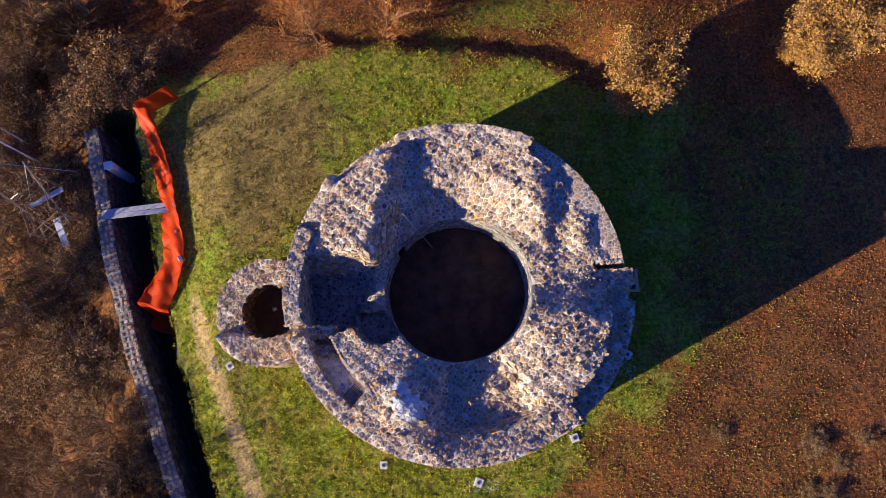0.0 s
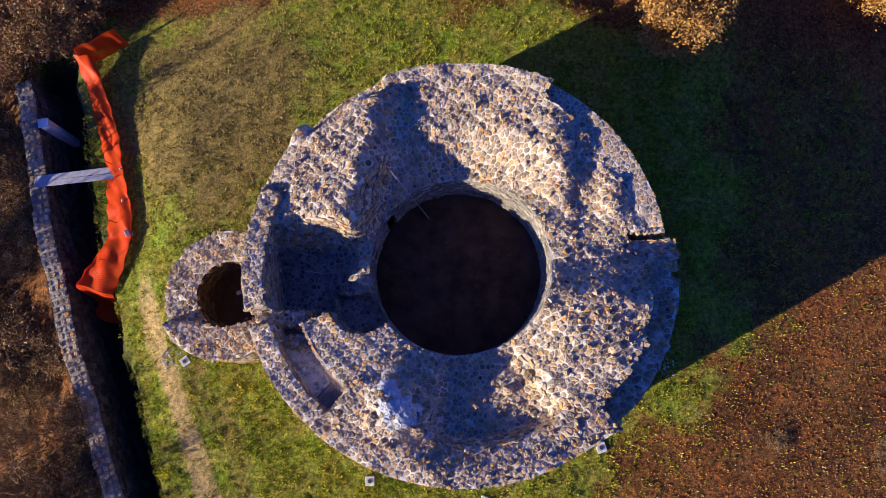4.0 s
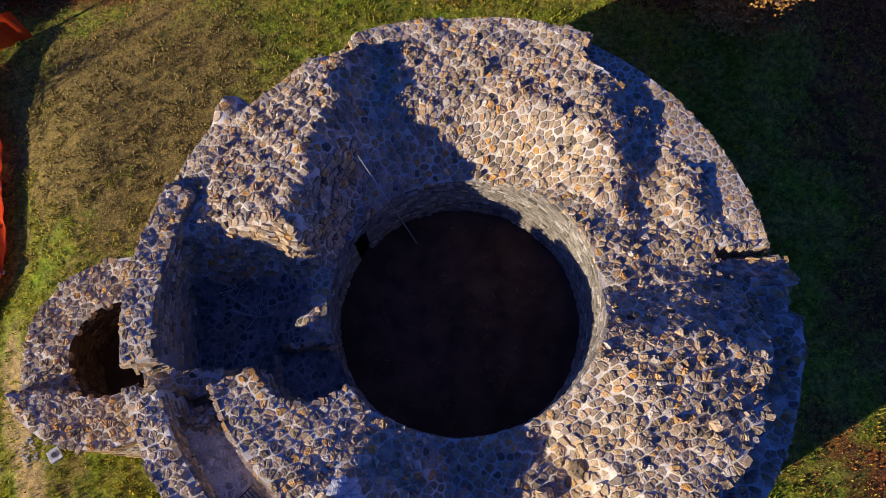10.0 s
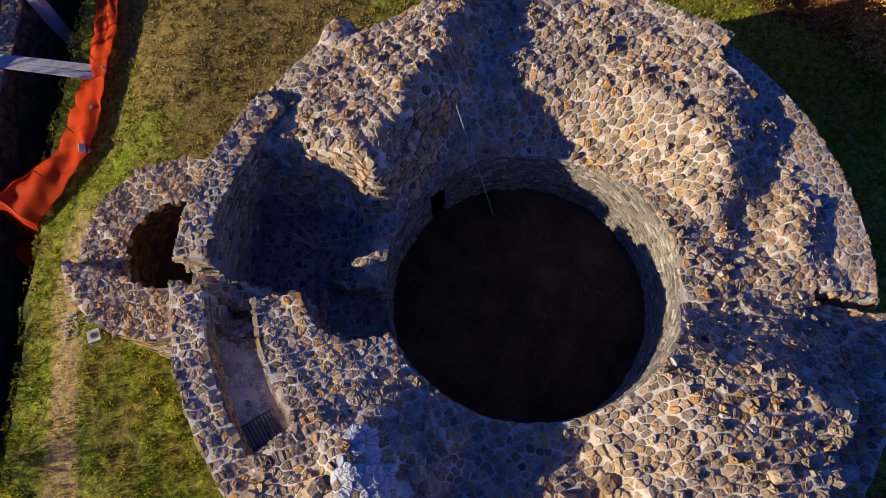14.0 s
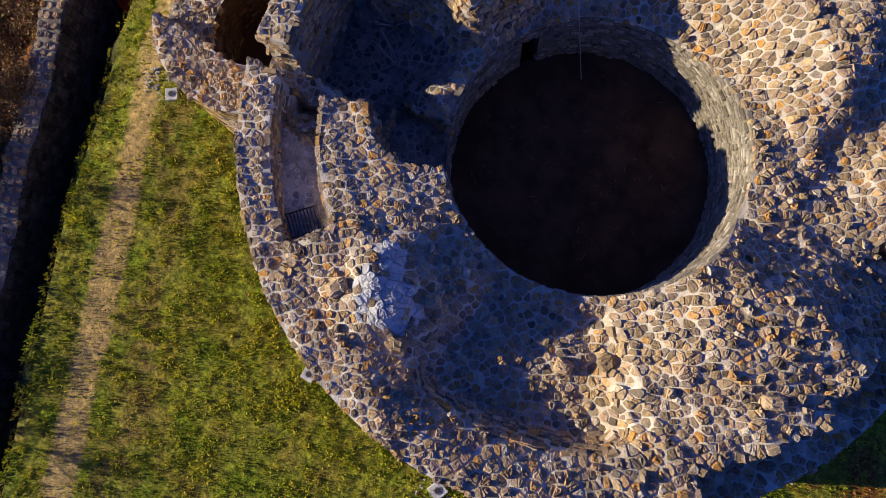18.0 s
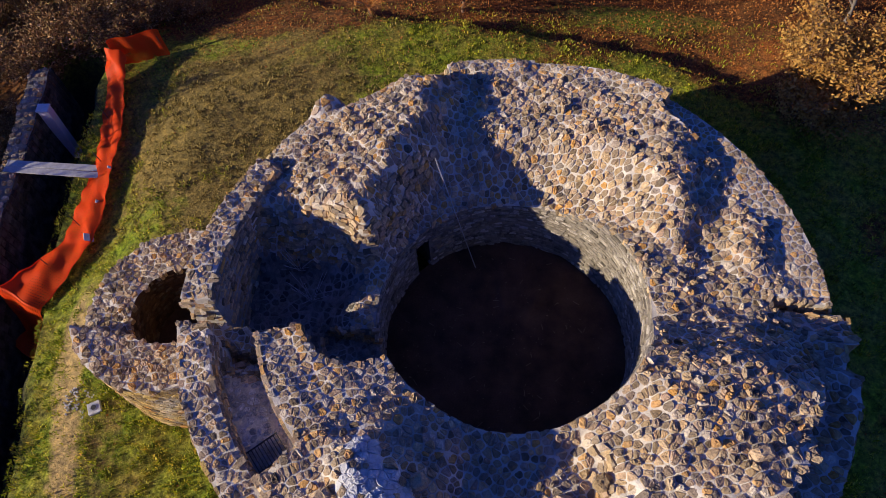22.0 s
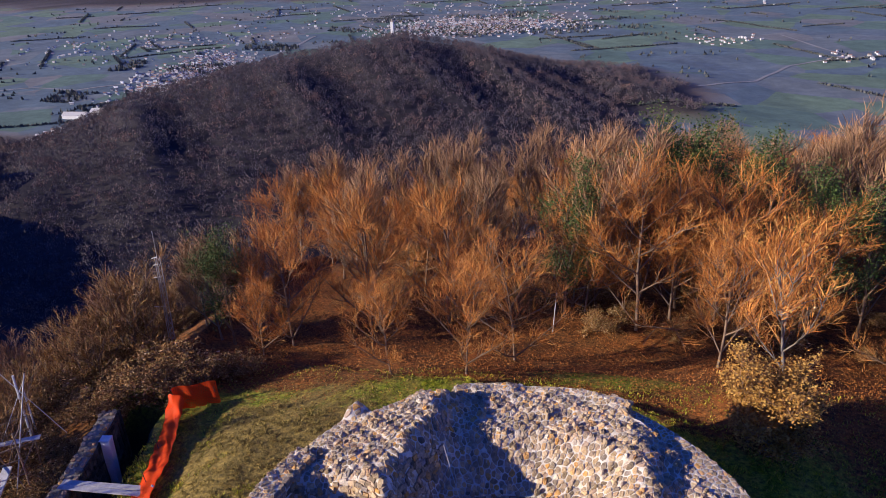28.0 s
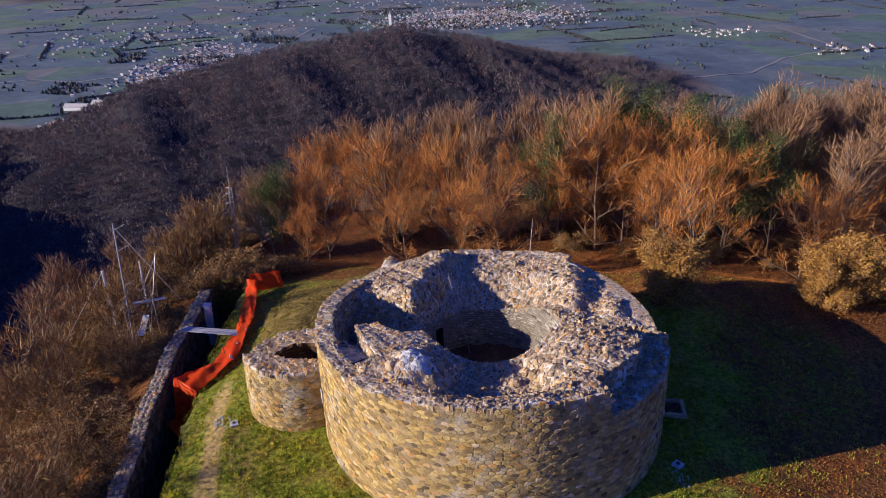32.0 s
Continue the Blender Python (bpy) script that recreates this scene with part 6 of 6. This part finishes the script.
# ---- woods on the far slopes: too many to count ----
def far_woods(name, label, n, d_range, l_range, per, near, thin, high, seed):
    r = np.random.default_rng(seed)
    d, l = r.uniform(*d_range, n), r.uniform(*l_range, n)
    x, y = d * FWD[0] + l * RGT[0], d * FWD[1] + l * RGT[1]
    z = ground(x, y)
    own_wood = (d < 90) & (l > -17 + 0.22 * (d - 20)) & (l < 26 + 0.8 * d)
    keep = ((z > -171 + 3 * lumps(x, y, 50, 3.0)) | (d + 0.25 * l < 600)) & ~own_wood & (np.abs(l) < 0.80 * d + 60)
    keep &= ((d > 215) != near) & (np.hypot(x, y) > 78)
    x, y, z = x[keep], y[keep], z[keep]
    n = len(x)
    h = r.uniform(*high, n)
    c = np.repeat(np.stack([x, y, z], -1), per, 0)
    hh = np.repeat(h, per)
    u = r.uniform(0, 1, n * per)
    az = r.uniform(0, 2 * np.pi, n * per)
    if near:
        spread = hh * 0.40 * np.sin(np.pi * np.clip(u * 0.85 + 0.12, 0, 1)) * r.uniform(0.5, 1.1, n * per)
        base = c + np.stack([np.cos(az) * spread * 0.45, np.sin(az) * spread * 0.45, hh * (0.1 + 0.55 * u)], -1)
        tip = c + np.stack([np.cos(az) * spread * 1.15, np.sin(az) * spread * 1.15, hh * (0.35 + 0.65 * u)], -1)
        w = np.stack([-np.sin(az), np.cos(az), r.uniform(-0.4, 0.4, n * per)], -1) * (hh * r.uniform(*thin, n * per))[:, None]
    else:
        # round-headed crowns of many small clumps
        q = r.normal(0, 1, (n * per, 3))
        q /= np.linalg.norm(q, axis=1)[:, None]
        q *= (r.uniform(0.35, 1, n * per) ** 0.5)[:, None]
        m = c + q * np.stack([hh * 0.34, hh * 0.34, hh * 0.40], -1) + np.stack([0 * hh, 0 * hh, hh * 0.58], -1)
        e = r.normal(0, 1, (n * per, 3))
        e[:, 2] = np.abs(e[:, 2]) + 1.1
        e = e / np.linalg.norm(e, axis=1)[:, None] * (hh * r.uniform(*thin, n * per))[:, None] * 4.0
        w = np.cross(e, r.normal(0, 1, (n * per, 3)))
        w = w / np.linalg.norm(w, axis=1)[:, None] * (hh * r.uniform(*thin, n * per))[:, None]
        base, tip = m - e * 0.4, m + e * 0.6
    co = np.stack([base - w, base + w, tip], 1).reshape(-1, 3)
    tagged(new(name, mesh_fast(name, co, np.arange(len(co)).reshape(-1, 3), M_HAZY_TREE if not near else M_TWIG_GREY)), label, "woods", kind="stuff")


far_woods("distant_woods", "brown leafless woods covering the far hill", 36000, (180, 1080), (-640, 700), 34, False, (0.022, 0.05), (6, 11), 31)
far_woods("hillside_woods", "brown leafless woods on the falling hillside", 7000, (20, 215), (-260, 330), 90, True, (0.006, 0.02), (6.5, 9.5), 32)

# ---- the plain: houses, hedges, roads ----
def place(d, l):
    return d * FWD[0] + l * RGT[0], d * FWD[1] + l * RGT[1]


def gabled(walls, roofs, x, y, z, w, ln, h, turn):
    t = Matrix.Rotation(turn, 3, "Z")

    def at(a, b, c):
        v = t @ Vector((a, b, 0))
        return (x + v.x, y + v.y, z + c)
    walls.add([at(-w, -ln, -1), at(w, -ln, -1), at(w, ln, -1), at(-w, ln, -1), at(-w, -ln, h), at(w, -ln, h), at(w, ln, h), at(-w, ln, h), at(0, -ln, h + w * 0.55), at(0, ln, h + w * 0.55)],
              [(0, 1, 5, 8, 4), (2, 3, 7, 9, 6), (1, 2, 6, 5), (3, 0, 4, 7)])
    e = 0.5
    roofs.add([at(-w - e, -ln - e, h - 0.2), at(0, -ln - e, h + w * 0.55 + 0.15), at(w + e, -ln - e, h - 0.2), at(-w - e, ln + e, h - 0.2), at(0, ln + e, h + w * 0.55 + 0.15), at(w + e, ln + e, h - 0.2)],
              [(0, 1, 4, 3), (1, 2, 5, 4)])


def build_town():
    r = random.Random(5)
    town = thing("distant_town", "white-walled houses with tiled roofs spread over the plain", "town", kind="stuff")
    walls, roofs = Pile(), Pile()
    spots = []
    for n, d0, d1, l0, l1 in ((1200, 1390, 1800, -190, 380), (650, 860, 1350, -500, -310), (260, 1150, 1750, -900, -250), (40, 1200, 1350, 420, 600), (24, 1000, 1120, 560, 700), (220, 1700, 2250, -900, 1000), (20, 700, 800, -470, -420)):
        for _ in range(n):
            d, l = r.triangular(d0, d1), r.triangular(l0, l1)
            spots.append((d, l))
    for d, l in spots:
        x, y = place(d, l)
        z = ground_at(x, y)
        if z > -160:
            continue
        gabled(walls, roofs, x, y, z, r.uniform(1.0, 1.7), r.uniform(1.4, 2.8), r.uniform(1.8, 3.0), r.choice((0.2, 1.77)) + r.uniform(-0.2, 0.2))
    part("house_walls", walls.mesh("house_walls", M_HOUSE), town, "pale rendered walls", "stuff")
    part("house_roofs", roofs.mesh("house_roofs", M_ROOF), town, "tiled roofs", "stuff")
    for d, l, w, ln, h in ((845, -415, 6, 26, 5), (868, -385, 7, 20, 6), (835, -455, 6, 16, 5)):
        hall = thing("warehouse", "long white warehouse with a low pale roof on the plain", "warehouse", "warehouses on the plain")
        x, y = place(d, l)
        wl, rf = Pile(), Pile()
        gabled(wl, rf, x, y, ground_at(x, y), w, ln, h, 1.6)
        part("wall", wl.mesh("wall", M_WHITE), hall)
        part("roof", rf.mesh("roof", M_WOOD_GREY), hall, "pale sheet roof")
    bell = thing("bell_tower", "slim pale church bell tower rising over the houses", "tower")
    x, y = place(1480, -95)
    p = Pile()
    p.box((x, y, ground_at(x, y) + 13), (6, 6, 28))
    part("shaft", p.mesh("shaft", M_HOUSE), bell)
    q = Pile()
    q.tube([(x, y, ground_at(x, y) + 27), (x, y, ground_at(x, y) + 34)], [4.2, 0.2], 4)
    part("spire", q.mesh("spire", M_ROOF), bell)


build_town()


def ribbon(name, line, width, mat, label, lift=0.4):
    pts = along(line, 14)
    vs, fs = [], []
    for i, (d, l) in enumerate(pts):
        d2, l2 = pts[min(i + 1, len(pts) - 1)]
        d1, l1 = pts[max(i - 1, 0)]
        n = Vector((-(l2 - l1), d2 - d1)).normalized() * width / 2
        for s in (-1, 1):
            x, y = place(d + n.x * s, l + n.y * s)
            vs.append((x, y, ground_at(x, y) + lift))
    fs = [(2 * i, 2 * i + 1, 2 * i + 3, 2 * i + 2) for i in range(len(pts) - 1)]
    me = mesh_of(name, vs, fs, mat)
    tagged(new(name, me), label, "road", kind="structure")


M_ROAD = plain_material("pale_road", (0.22, 0.22, 0.22), (0.32, 0.31, 0.30), 0.05, 0.9)
ribbon("road", [(560, -560), (640, -470), (700, -420), (860, -380), (1100, -330), (1500, -260)], 7, M_ROAD, "grey country road across the plain")
ribbon("road", [(1000, -760), (1040, -620), (1010, -540), (1050, -470)], 5, M_ROAD, "pale farm track between fields")
ribbon("road", [(860, 330), (900, 420), (1010, 520), (1060, 640), (1300, 640)], 5, M_ROAD, "pale farm track between fields")


def hedges():
    r = np.random.default_rng(41)
    co = []
    for _ in range(95):
        d, l = r.uniform(750, 2300), r.uniform(-1100, 1400)
        ang = r.choice((0.3, 1.87)) + r.normal(0, 0.15)
        ln = r.uniform(40, 220)
        n = int(ln / 2.2)
        t = np.linspace(0, ln, n)
        dd, ll = d + np.sin(ang) * t, l + np.cos(ang) * t
        x, y = dd * FWD[0] + ll * RGT[0], dd * FWD[1] + ll * RGT[1]
        z = ground(x, y)
        for k in range(6):
            h = r.uniform(1.2, 4.2, n)
            ox, oy = r.uniform(-2.5, 2.5, n), r.uniform(-2.5, 2.5, n)
            w = r.uniform(0.6, 1.8, n)
            a = r.uniform(0, 6.28, n)
            b0 = np.stack([x + ox - np.cos(a) * w, y + oy - np.sin(a) * w, z + h * 0.2], -1)
            b1 = np.stack([x + ox + np.cos(a) * w, y + oy + np.sin(a) * w, z + h * 0.2], -1)
            tp = np.stack([x + ox, y + oy, z + h], -1)
            ok = z < -150
            co.append(np.stack([b0, b1, tp], 1)[ok].reshape(-1, 3))
    m = 2600
    d, l = np.concatenate([r.uniform(1350, 1850, m), r.uniform(850, 1400, m), r.uniform(800, 2400, m)]), np.concatenate([r.uniform(-250, 450, m), r.uniform(-560, -270, m), r.uniform(-1200, 1400, m)])
    x, y = d * FWD[0] + l * RGT[0], d * FWD[1] + l * RGT[1]
    grove = patches(x, y, 70, 5.0) > 0.62
    x, y = x[grove], y[grove]
    z = ground(x, y)
    x, y, z = x[z < -168], y[z < -168], z[z < -168]
    for k in range(5):
        n = len(x)
        a, w, h = r.uniform(0, 6.28, n), r.uniform(0.8, 2.0, n), r.uniform(2.5, 6.5, n)
        ox, oy = r.uniform(-2, 2, n), r.uniform(-2, 2, n)
        co.append(np.stack([np.stack([x + ox - np.cos(a) * w, y + oy - np.sin(a) * w, z + h * 0.1], -1), np.stack([x + ox + np.cos(a) * w, y + oy + np.sin(a) * w, z + h * 0.1], -1), np.stack([x + ox, y + oy, z + h], -1)], 1).reshape(-1, 3))
    co = np.concatenate(co)
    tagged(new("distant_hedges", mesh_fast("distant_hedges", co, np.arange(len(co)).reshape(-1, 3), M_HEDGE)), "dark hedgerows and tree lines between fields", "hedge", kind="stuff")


hedges()
